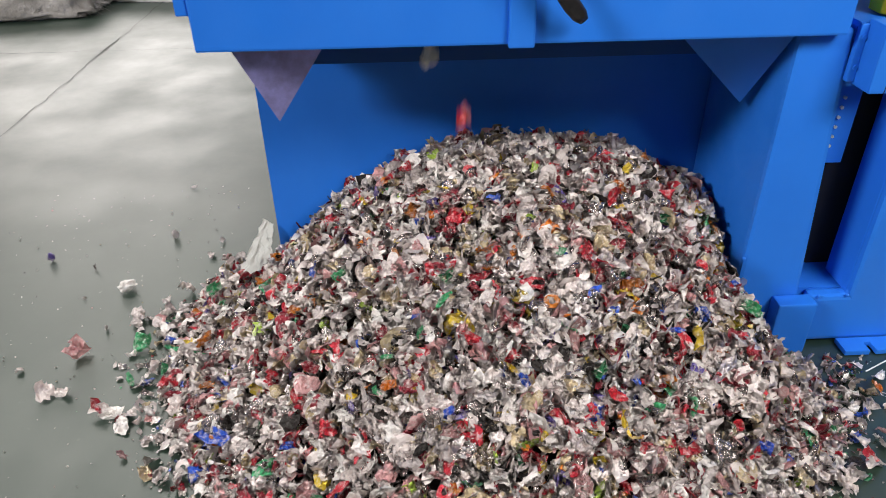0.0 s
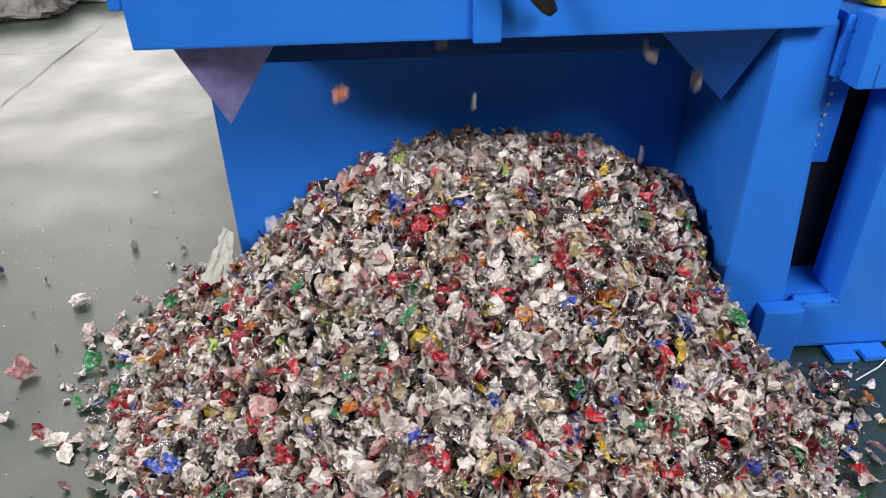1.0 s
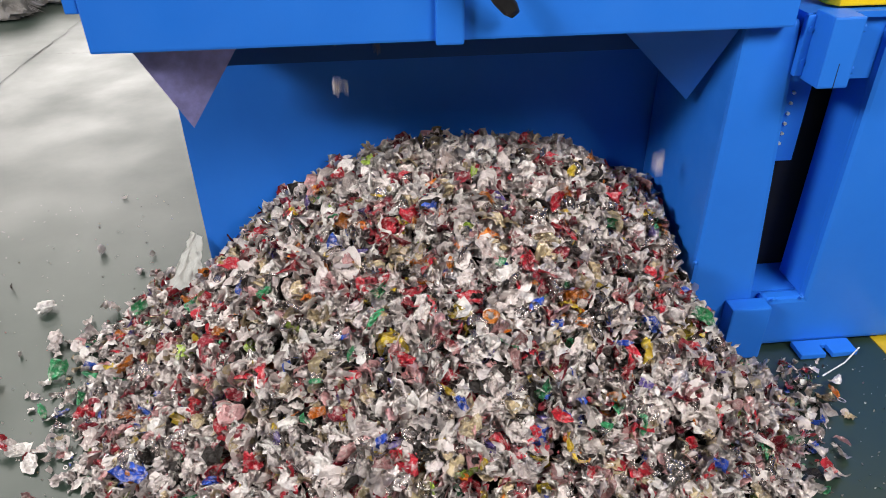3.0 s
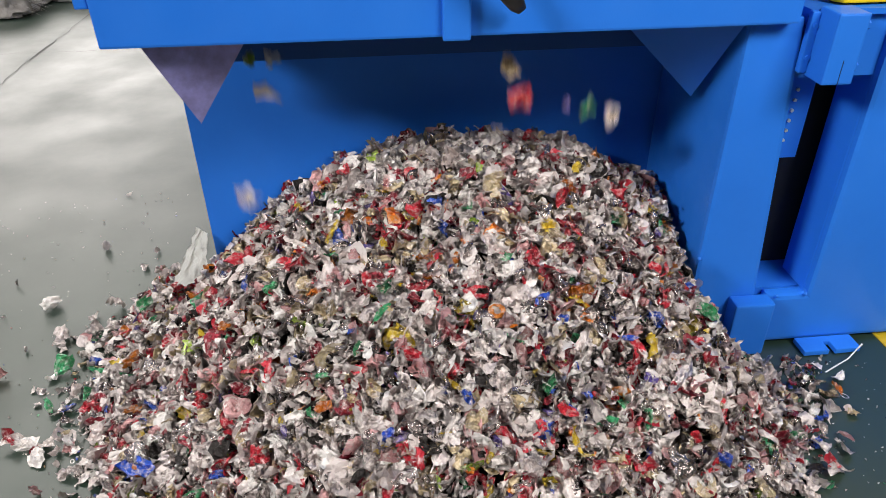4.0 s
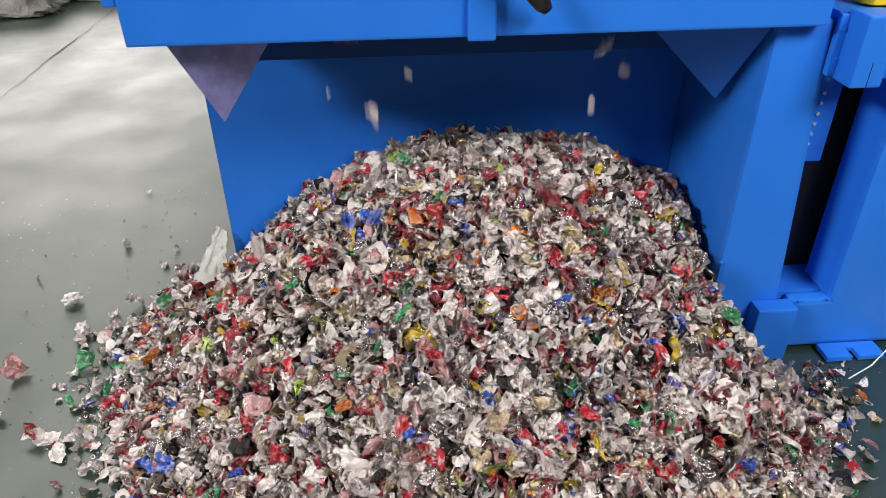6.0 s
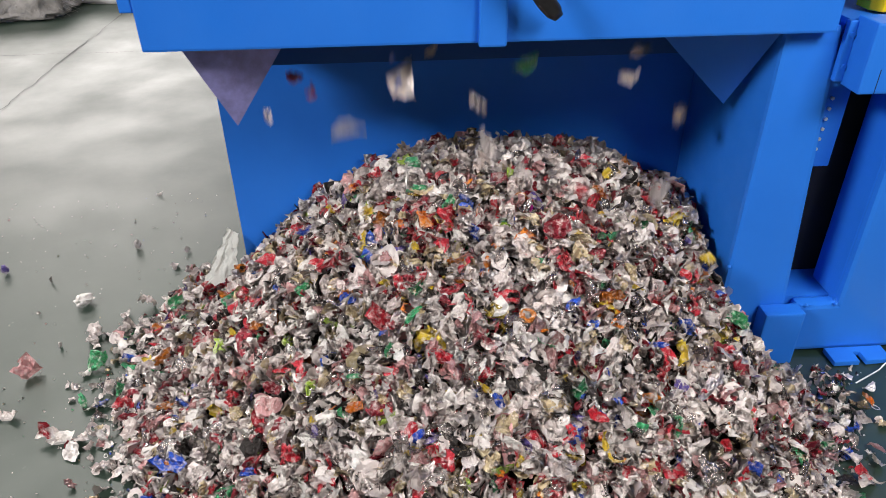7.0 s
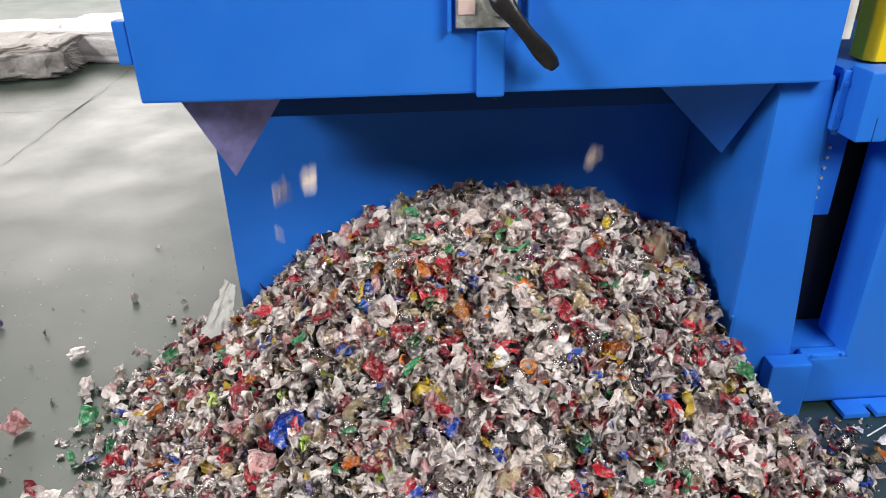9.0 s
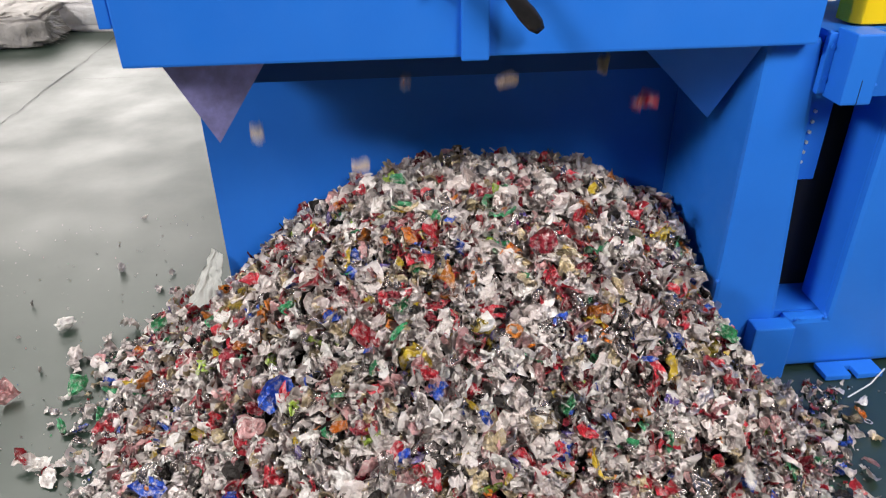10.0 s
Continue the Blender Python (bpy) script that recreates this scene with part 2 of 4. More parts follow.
def lever(stations):
    """A tapering grip through stations: centre, half width across, half depth."""
    bm, rings = bmesh.new(), []
    along = (Vector(stations[-1][0]) - Vector(stations[0][0])).normalized()
    out = Vector((0, -1, 0))
    out = (out - along * out.dot(along)).normalized()
    side = along.cross(out)
    for c, w, d in stations:
        rings.append([bm.verts.new(Vector(c) + side * w * math.copysign(abs(math.cos(a)) ** 0.7, math.cos(a)) + out * d * math.copysign(abs(math.sin(a)) ** 0.7, math.sin(a)))
                      for a in (2 * math.pi * k / 16 for k in range(16))])
    for r0, r1 in zip(rings, rings[1:]):
        for k in range(16):
            bm.faces.new((r0[k], r0[(k + 1) % 16], r1[(k + 1) % 16], r1[k]))
    bm.faces.new(rings[0]), bm.faces.new(rings[-1][::-1])
    return bm


smooth(part("handle", lever([((-0.012, 1.402, 1.172), 0.021, 0.012), ((0.0, 1.396, 1.152), 0.023, 0.013), ((0.03, 1.392, 1.115), 0.016, 0.012),
                             ((0.055, 1.392, 1.086), 0.0155, 0.012), ((0.085, 1.398, 1.052), 0.0195, 0.013), ((0.105, 1.404, 1.029), 0.0175, 0.012),
                             ((0.116, 1.408, 1.017), 0.011, 0.009)]), BLACK, latch, "black plastic lever grip"))
for x in (-0.104, 0.058):
    part("latch_guard", B(x, x + 0.008, 1.432, 1.4535, 1.088, 1.24, bevel=0.003), BLUE, machine)

# post, its foot block and the bay to its side
part("post", prism([(0.655, 1.49, 0.0), (0.862, 1.49, 0.0), (0.784, 1.49, 0.9615), (0.655, 1.49, 0.9615)], (0, 0.455, 0), bevel=0.012), BLUE, machine)
part("foot_block", B(0.768, 0.882, 1.436, 1.489, 0.004, 0.185, bevel=0.006), BLUE, machine)
part("side_panel", prism([(0.884, 1.48, 0.012), (3.4, 1.48, 0.012), (3.4, 1.48, 0.962), (0.995, 1.48, 0.962), (0.995, 1.48, 0.178), (0.884, 1.48, 0.178)],
                         (0, 0.05, 0), bevel=0.014), BLUE, machine)
part("recess_ledge", B(0.846, 1.03, 1.531, 1.664, 0.012, 0.176), BLUE, machine)
part("recess_side", B(0.9935, 1.03, 1.497, 1.62, 0.1795, 0.83, bevel=0.005), BLUE, machine)
# closed plate whose black colour gives the recess its deep shade
part("recess_back", B(0.80, 1.40, 1.665, 1.69, 0.0, 0.9615), INNER_SHADE, machine, "recess back plate, near black for its shade")
part("recess_rail", B(0.80, 0.938, 1.62, 1.66, 0.545, 0.814, bevel=0.004), BLUE, machine)
part("recess_lintel", B(0.792, 0.994, 1.50, 1.664, 0.815, 0.9615), BLUE, machine)
part("body_top", B(0.79, 3.4, 1.484, 2.05, 0.9625, 0.976), BLUE, machine)
part("rear_panel", B(1.031, 3.4, 2.0, 2.04, 0.0, 0.9615), BLUE, machine)
hinge = part("hinge_block", B(0.806, 0.878, 1.405, 1.483, 0.828, 0.986, bevel=0.005), BLUE, machine)
part("hinge_plate", B(0.786, 0.806, 1.472, 1.489, 0.836, 0.975, bevel=0.003), BLUE, machine)
for x, z in ((0.797, 0.945), (0.797, 0.872)):
    part("bolt", cylinder(bmesh.new(), (x, 1.4715, z), (x, 1.467, z), 0.006, None, 6), BLUE, hinge)
for x, z in ((0.879, 0.955), (0.879, 0.862)):
    part("bolt", cylinder(bmesh.new(), (x, 1.43, z), (x + 0.014, 1.43, z), 0.011, None, 6), BLUE, hinge)
# thin raised strip, coloured as the dark of the gap
part("hinge_gap", B(0.8425, 0.8438, 1.4043, 1.4055, 0.83, 0.885), INNER_SHADE, hinge, "near-black strip for the hinge gap")
part("anchor_foot", prism([(1.0, 1.415, 0.003), (1.075, 1.415, 0.003), (1.075, 1.455, 0.003), (1.095, 1.455, 0.003), (1.095, 1.415, 0.003),
                           (1.172, 1.418, 0.003), (1.172, 1.479, 0.003), (1.0, 1.479, 0.003)], (0, 0, 0.016), bevel=0.002), BLUE, machine, "slotted blue anchor foot")
for x, y, z in ((0.990, 1.4785, 0.181), (0.6555, 1.4895, 0.318), (0.905, 1.4785, 0.181)):
    bead = bmesh.new()
    bmesh.ops.create_icosphere(bead, subdivisions=2, radius=0.0055, matrix=Matrix.Translation((x, y, z)))
    smooth(part("weld_bead", bead, BLUE, machine))
for k in range(6):
    part("bolt", cylinder(bmesh.new(), (0.886 + 0.001 * k, 1.6205, 0.60 + 0.028 * k), (0.886 + 0.001 * k, 1.614, 0.60 + 0.028 * k), 0.005, None, 6), STEEL, machine)
# yellow guard on the body
tagged(part("yellow_cover", prism([(0.858, 1.533, 0.981), (0.876, 1.509, 0.981), (2.6, 1.509, 0.981), (2.6, 1.585, 0.981), (0.858, 1.585, 0.981)], (0, 0, 0.75), bevel=0.004), YELLOW),
       "yellow painted steel cover on the blue machine body", "machine cover")


# ---- sacks far behind ----
def sack(x, y, rz, length, width, height, seed, cloth, label):
    bm = bmesh.new()
    bmesh.ops.create_icosphere(bm, subdivisions=5, radius=1)
    for v in bm.verts:
        p = v.co.copy()
        q = Vector([math.copysign(abs(c) ** 0.40, c) for c in p])
        fold = p * 2.2 + Vector((seed, 0, 0))
        f = 1 + 0.14 * noise.noise(p * 1.5 + Vector((seed, 0, 0))) + 0.09 * (0.35 - abs(noise.noise(Vector((fold.x * 1.6, fold.y, fold.z * 2.2)))) * 1.6)
        f += 0.05 * (0.35 - abs(noise.noise(fold * 2.6)) * 1.6) + 0.02 * noise.noise(p * 13)
        q = Vector((q.x * length / 2, q.y * width / 2, q.z * height / 2)) * f
        # the slack top sinks in the middle, with a seam along it
        if p.z > 0:
            q.z -= height * (0.10 * p.z * (1 - p.x * p.x) + 0.09 * math.exp(-((p.y + 0.25) / 0.06) ** 2))
        q.z = max(q.z, -height * 0.42)
        v.co = q + Vector((0, 0, height * 0.42))
    ob = smooth(part("sack", bm, cloth))
    ob.matrix_world = pose(x, y, 0, 0, 0, rz)
    tuft, tip = bmesh.new(), Vector((length * 0.49, -width * 0.18, height * 0.42))
    for k in range(240):
        a, lean = rng.uniform(0, 6.283), rng.uniform(0.1, 1.1)
        way = Vector((math.cos(lean), math.sin(lean) * math.cos(a), math.sin(lean) * math.sin(a) - 0.25)).normalized()
        side = way.cross(Vector((rng.gauss(0, 1), rng.gauss(0, 1), rng.gauss(0, 1)))).normalized() * rng.uniform(0.0015, 0.005)
        root = tip + Vector((-0.06, rng.gauss(0, 0.05), rng.gauss(0, 0.04)))
        end = root + way * rng.uniform(0.09, 0.24)
        end.z = max(end.z, 0.006)
        mid = root.lerp(end, 0.5) + Vector((0, 0, rng.uniform(-0.01, 0.03)))
        vs = [tuft.verts.new(c) for c in (root - side, root + side, mid + side, mid - side, end)]
        tuft.faces.new(vs[:4]), tuft.faces.new((vs[3], vs[2], vs[4]))
    part("frayed_mouth", tuft, SACK, ob, "frayed white fibres at the tied mouth")
    return tagged(ob, label, "sack", "sacks in a row")


sack(-3.82, 6.02, 3, 1.9, 0.85, 0.30, 1, SACK_GREY, "slack grey woven sack lying on the floor")
sack(-2.52, 6.70, -6, 1.45, 1.0, 0.32, 5, SACK, "bulging dirty white woven sack lying on the floor")
sack(-4.0, 6.92, 5, 1.8, 0.9, 0.25, 9, SACK, "bulging dirty white woven sack lying on the floor")
sack(-2.1, 7.55, -4, 1.5, 0.7, 0.20, 13, SACK, "bulging dirty white woven sack lying on the floor")


# ---- shreds ----
def shred_shape(seed, kind, rings, seg):
    """One torn scrap of can wall about 1 across, creased along straight folds: points and triangles."""
    r = random.Random(seed)
    pts, tris = [(0.0, 0.0)], []
    stretch = r.uniform(0.6, 1.0)
    corners = r.randint(4, 7)
    reach = [r.uniform(0.55, 1.25) for _ in range(corners)]
    edge = []
    for j in range(seg):
        u = corners * j / seg
        a, f = int(u), u - int(u)
        edge.append(reach[a] * (1 - f) + reach[(a + 1) % corners] * f + r.uniform(-0.20, 0.12))
    hole = kind == "ring"
    if hole:
        edge = [1 + r.uniform(-0.06, 0.04) for _ in range(seg)]
    for k in range(1, rings + 1):
        for j in range(seg):
            a = 2 * math.pi * (j + 0.5 * (k % 2)) / seg
            rad = k / rings * (1 + (edge[j] - 1) * (k / rings))
            pts.append((rad * math.cos(a), rad * math.sin(a) * stretch))
    for j in range(seg):
        n = (j + 1) % seg
        if not hole:
            tris.append((0, 1 + j, 1 + n))
        for k in range(rings - 1):
            if hole and k == 0:
                continue
            a, b2, c, d = 1 + k * seg + j, 1 + k * seg + n, 1 + (k + 1) * seg + j, 1 + (k + 1) * seg + n
            tris += [(a, c, d), (a, d, b2)]
    if kind == "strip":
        pts = [(x * 1.5, y * 0.4) for x, y in pts]
    folds, bend, dent = {"flat": (5, 0.75, 0.12), "curl": (7, 0.95, 0.15), "ball": (12, 1.4, 0.20), "ring": (1, 0.3, 0.05), "strip": (5, 0.8, 0.10)}[kind]
    c = {"flat": 0.25, "curl": 0.9, "ball": 1.2, "ring": 0.15, "strip": 0.7}[kind] * r.uniform(0.6, 1.2)
    ax = r.uniform(0, math.pi)
    out = []
    for x, y in pts:
        u, v = x * math.cos(ax) + y * math.sin(ax), -x * math.sin(ax) + y * math.cos(ax)
        out.append(Vector((math.sin(u * c) / c, v, (1 - math.cos(u * c)) / c)))
    for _ in range(folds):
        phi, off = r.uniform(0, 6.283), r.uniform(-0.1, 0.6)
        across = Vector((math.cos(phi), math.sin(phi), r.uniform(-0.3, 0.3))).normalized()
        along = Vector((-math.sin(phi), math.cos(phi), r.uniform(-0.2, 0.2))).normalized()
        angle = bend * r.uniform(0.4, 1.2) * r.choice((-1, 1))
        for k, p in enumerate(out):
            side = p.dot(across) - off
            if side > 0:
                hinge_at = across * off
                out[k] = hinge_at + Matrix.Rotation(angle * min(1.0, side / 0.10), 3, along) @ (p - hinge_at)
    shift = Vector((seed * 1.37, seed * 0.71, 0))
    for k, p in enumerate(out):
        q = Vector((pts[k][0], pts[k][1], 0)) * 2.6 + shift
        for amount in (1.0, 0.7):
            p = p + dent * amount * Vector((noise.noise(q), noise.noise(q + Vector((5, 0, 0))), 2.2 * (0.5 - abs(noise.noise(q + Vector((0, 9, 0)))) * 2)))
            q = q * 2.3
        out[k] = p
    middle = sum(out, Vector()) / len(out)
    return np.array([p - middle for p in out]), np.array(tris)


def wad_shape(seed, level):
    """A scrap crushed to a ball: sharp ridges and deep dents."""
    bm = bmesh.new()
    bmesh.ops.create_icosphere(bm, subdivisions=level, radius=1)
    shift = Vector((seed * 2.1, seed * 0.9, 0))
    stretch = Vector((1.0, 0.65 + 0.25 * math.sin(seed), 0.6 + 0.2 * math.cos(seed * 3)))
    pts = []
    for v in bm.verts:
        q, f = v.co * 1.0 + shift, 0.72
        for amount in (0.55, 0.22, 0.10):
            f += amount * (0.75 - 2.1 * abs(noise.noise(q)))
            q = q * 2.1 + Vector((3, 1, 7))
        pts.append(tuple(a * b2 * max(0.25, f) for a, b2 in zip(v.co, stretch)))
    tris = [[v.index for v in f.verts] for f in bm.faces]
    bm.free()
    return np.array(pts), np.array(tris)


KINDS = ["flat"] * 10 + ["curl"] * 12 + ["ball"] * 7 + ["ring"] + ["strip"] * 4 + ["wad"] * 4
LOOSE = KINDS.index("wad")
SHAPES = [wad_shape(i, 3) if k == "wad" else shred_shape(40 + i, k, 5, 16) for i, k in enumerate(KINDS)]
SMALL_SHAPES = [wad_shape(i, 2) if k == "wad" else shred_shape(340 + i, k, 3, 11) for i, k in enumerate(KINDS)]


def pile_height(x, y):
    """The heap's surface: a dome that leans on the machine, with a low skirt, drawn in before the post."""
    dx, dy = x - 0.03, y - 1.72
    r = np.hypot(dx, dy)
    c, s = dx / (r + 1e-9), dy / (r + 1e-9)
    a = np.degrees(np.arctan2(dy, dx))
    reach = 0.95 + 0.06 * c - 0.05 * s - 0.17 * np.exp(-((a + 23) / 15) ** 2)
    skirt = 1.05 - 0.05 * c - 0.03 * s - 0.03 * np.exp(-((a % 360 - 172) / 25) ** 2) - 0.10 * np.exp(-((a + 18) / 11) ** 2)
    return np.maximum(0.548 * np.maximum(0, 1 - (r / reach) ** 2.15), 0.058 * np.maximum(0, 1 - (r / skirt) ** 4))


def lump(x, y):
    return 0.026 * noise.noise((x * 9, y * 9, 1)) + 0.022 * noise.noise((x * 21, y * 21, 4))


def free(x, y):
    """Whether a place is clear of the machine's walls."""
    if y > 1.925 and -0.78 < x:
        return False
    if x > 0.625 and y > 1.46:
        return False
    return not (x > 0.735 and y > 1.405)


pile = tagged(new("shred_pile"), "heap of shredded drink cans, pale foil with coloured scraps", "scrap heap", kind="stuff")
# the heap's body, coloured near black as the shade in deep gaps
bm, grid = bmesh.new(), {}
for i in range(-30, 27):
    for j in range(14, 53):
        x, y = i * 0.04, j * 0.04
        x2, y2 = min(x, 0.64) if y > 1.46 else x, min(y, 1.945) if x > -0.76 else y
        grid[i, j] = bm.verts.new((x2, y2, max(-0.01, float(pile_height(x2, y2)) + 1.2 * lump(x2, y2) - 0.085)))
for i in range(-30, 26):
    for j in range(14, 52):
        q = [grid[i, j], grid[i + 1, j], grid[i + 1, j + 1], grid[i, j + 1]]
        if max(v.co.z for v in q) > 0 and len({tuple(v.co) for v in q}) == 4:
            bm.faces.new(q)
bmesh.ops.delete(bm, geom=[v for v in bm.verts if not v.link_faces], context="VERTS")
part("heap_body", bm, FOILS["dark"], pile, "packed heap body, gap shade in its near-black colour")

gen = np.random.default_rng(11)


def turn(up, spread):
    """A random turn whose z axis strays from up by about spread."""
    z = Vector(up) + Vector(gen.normal(0, spread, 3))
    q = (z.normalized() if z.length > 0.05 else Vector((0, 0, 1))).to_track_quat("Z", "Y")
    return (q.to_matrix() @ Matrix.Rotation(gen.uniform(0, 6.283), 3, "Z"))


def slope(x, y):
    e = 0.02
    return Vector((-(pile_height(x + e, y) - pile_height(x - e, y)) / (2 * e), -(pile_height(x, y + e) - pile_height(x, y - e)) / (2 * e), 1)).normalized()


def shred_size():
    return float(np.clip(gen.lognormal(math.log(0.0205), 0.50), 0.006, 0.042))


shred_meshes = {}


def shred_mesh(shape, colour, size):
    """A mesh of that scrap in metres; sizes go in steps of 4 mm."""
    size = max(0.004, round(size / 0.004) * 0.004)
    key = (shape, colour, round(size, 3))
    if key not in shred_meshes:
        v, t = SHAPES[shape] if size > 0.013 else SMALL_SHAPES[shape]
        me = bpy.data.meshes.new("can_shred")
        me.from_pydata((v * size).tolist(), [], t.tolist())
        me.materials.append(FOILS[colour])
        shred_meshes[key] = me
    return shred_meshes[key]


def single(shape, colour, size, place, rot, parent=None, name="can_shred"):
    ob = new(name, shred_mesh(shape, colour, size))
    ob.matrix_world = Matrix.LocRotScale(place, rot.to_quaternion(), None)
    if parent is not None:
        ob.parent = parent
    return ob


class Heap:
    def __init__(self):
        self.v, self.t, self.c, self.n = [], [], [], 0

    def add(self, shape, colour, size, place, rot):
        v, t = SHAPES[shape] if size > 0.019 else SMALL_SHAPES[shape]
        self.v.append(v @ np.array(rot).T * size + np.array(place))
        self.t.append(t + self.n)
        self.c.append(np.full(len(t), COLOURS.index(colour)))
        self.n += len(v)

    def build(self, name, parent, label):
        v, t, c = np.concatenate(self.v), np.concatenate(self.t), np.concatenate(self.c)
        me = bpy.data.meshes.new(name)
        me.vertices.add(len(v))
        me.vertices.foreach_set("co", v.astype(np.float32).ravel())
        me.loops.add(t.size)
        me.loops.foreach_set("vertex_index", t.astype(np.int32).ravel())
        me.polygons.add(len(t))
        me.polygons.foreach_set("loop_start", np.arange(0, t.size, 3, dtype=np.int32))
        for col in COLOURS:
            me.materials.append(FOILS[col])
        me.polygons.foreach_set("material_index", c.astype(np.int32))
        me.update(calc_edges=True)
        me.validate()
        ob = new(name, me)
        if parent is not None:
            ob.parent = parent
        return tagged(ob, label, kind="stuff")


MARKS = 0


def mark(x, y, colour, size, kind):
    """A larger scrap that stands out on the heap."""
    global MARKS
    MARKS += 1
    k = int(gen.choice([i for i, name in enumerate(KINDS) if name == kind]))
    if kind == "strip":
        size *= 0.85
    z = max(float(pile_height(x, y)), 0.0) + 1.2 * lump(x, y) + 0.021
    rot = turn(Vector(slope(x, y)) + Vector((-0.08, -0.75, 0.5)), 0.2)
    single(k, colour, size * 0.80, (x, y, max(z, size * 0.5)), rot, pile)


mark(-0.069, 1.050, "yellow", 0.029, "strip")
mark(-0.037, 1.020, "blue", 0.020, "flat")
mark(0.151, 1.205, "blue", 0.027, "flat")
mark(0.196, 1.175, "blue", 0.022, "flat")
mark(0.150, 1.295, "red", 0.038, "curl")
mark(0.258, 1.490, "red", 0.034, "flat")
mark(-0.294, 1.725, "red", 0.038, "curl")
mark(-0.094, 1.280, "orange", 0.033, "strip")
mark(-0.068, 1.300, "tan", 0.035, "curl")
mark(0.048, 1.185, "orange", 0.024, "ring")
mark(0.073, 1.155, "orange", 0.023, "strip")
mark(-0.191, 1.570, "yellow", 0.032, "flat")
mark(-0.473, 1.930, "red", 0.051, "curl")
mark(0.132, 1.650, "red", 0.029, "flat")
mark(0.302, 1.590, "orange", 0.033, "curl")
mark(0.428, 1.540, "green", 0.037, "curl")
mark(0.386, 1.355, "red", 0.034, "curl")
mark(0.465, 1.340, "red", 0.032, "flat")
mark(0.140, 1.040, "green", 0.034, "curl")
mark(0.257, 0.990, "green", 0.030, "flat")
mark(0.037, 0.970, "red", 0.037, "flat")
mark(0.171, 0.995, "red", 0.034, "flat")
mark(-0.163, 0.965, "red", 0.049, "flat")
mark(-0.501, 1.070, "red", 0.032, "flat")
mark(-0.431, 1.025, "yellow", 0.029, "strip")
mark(-0.815, 1.170, "blue", 0.048, "flat")
mark(-0.609, 1.100, "blue", 0.031, "flat")
mark(-0.963, 1.820, "green", 0.043, "curl")
mark(-0.852, 1.780, "lime", 0.032, "flat")
mark(-0.929, 1.540, "orange", 0.046, "curl")
mark(-0.615, 1.410, "orange", 0.027, "flat")
mark(-0.676, 1.290, "red", 0.039, "curl")
mark(-0.550, 1.215, "maroon", 0.034, "curl")
mark(-0.439, 1.115, "yellow", 0.024, "flat")
mark(-0.507, 1.265, "yellow", 0.025, "strip")
mark(0.057, 1.340, "white", 0.043, "flat")
mark(-0.001, 1.275, "white", 0.035, "flat")
mark(-0.099, 1.215, "white", 0.036, "curl")
mark(-0.344, 1.300, "white", 0.033, "flat")
mark(-0.118, 1.070, "white", 0.044, "curl")
mark(0.503, 1.065, "white", 0.040, "ring")
mark(0.208, 1.055, "blue", 0.025, "strip")
mark(0.379, 1.070, "purple", 0.026, "curl")
mark(0.277, 0.935, "red", 0.033, "flat")
mark(0.466, 0.985, "red", 0.030, "flat")
mark(0.487, 0.935, "red", 0.034, "strip")
mark(0.531, 0.965, "blue", 0.030, "curl")
mark(0.683, 1.100, "red", 0.033, "strip")
mark(0.600, 1.285, "green", 0.046, "curl")
mark(-0.478, 1.405, "green", 0.036, "curl")
mark(-0.236, 1.310, "red", 0.026, "flat")
mark(0.251, 1.175, "orange", 0.023, "flat")
mark(0.450, 1.120, "orange", 0.027, "strip")
mark(0.269, 1.380, "red", 0.030, "strip")
mark(0.376, 1.295, "white", 0.042, "curl")
mark(0.304, 1.280, "tan", 0.039, "flat")
mark(0.180, 1.105, "white", 0.037, "flat")
mark(0.043, 1.060, "white", 0.035, "flat")
mark(0.425, 1.215, "white", 0.041, "curl")
mark(-0.293, 1.180, "white", 0.040, "curl")
mark(-0.454, 1.180, "white", 0.037, "flat")
mark(-0.248, 1.045, "white", 0.041, "flat")
mark(-0.349, 1.040, "white", 0.041, "curl")
mark(0.087, 0.915, "white", 0.042, "flat")
mark(0.249, 1.045, "white", 0.036, "flat")
mark(-0.560, 1.430, "white", 0.037, "curl")
mark(-0.168, 1.335, "white", 0.033, "curl")
mark(-0.009, 1.465, "white", 0.034, "flat")
mark(0.148, 1.565, "white", 0.032, "curl")
mark(-0.350, 1.565, "white", 0.037, "curl")
mark(-0.519, 1.655, "white", 0.037, "curl")
mark(0.025, 1.400, "lime", 0.021, "flat")
mark(-0.232, 1.475, "orange", 0.024, "flat")
mark(-0.529, 1.245, "red", 0.028, "strip")
mark(-0.272, 1.215, "pink", 0.032, "flat")
mark(-0.168, 1.140, "pink", 0.028, "curl")
mark(0.276, 1.110, "maroon", 0.029, "curl")
mark(-0.276, 1.210, "blue", 0.019, "flat")
mark(-0.209, 1.000, "blue", 0.021, "flat")
mark(-0.005, 0.925, "yellow", 0.024, "flat")
mark(-0.046, 0.920, "orange", 0.025, "flat")
mark(-0.109, 0.920, "lime", 0.027, "flat")
mark(-0.284, 1.080, "tan", 0.025, "curl")
mark(-0.347, 1.095, "orange", 0.028, "curl")
mark(0.02, 1.70, "grey", 0.040, "flat")
mark(0.06, 1.60, "lime", 0.020, "curl")
mark(-0.05, 1.61, "pink", 0.036, "curl")

heap, singles = Heap(), 0
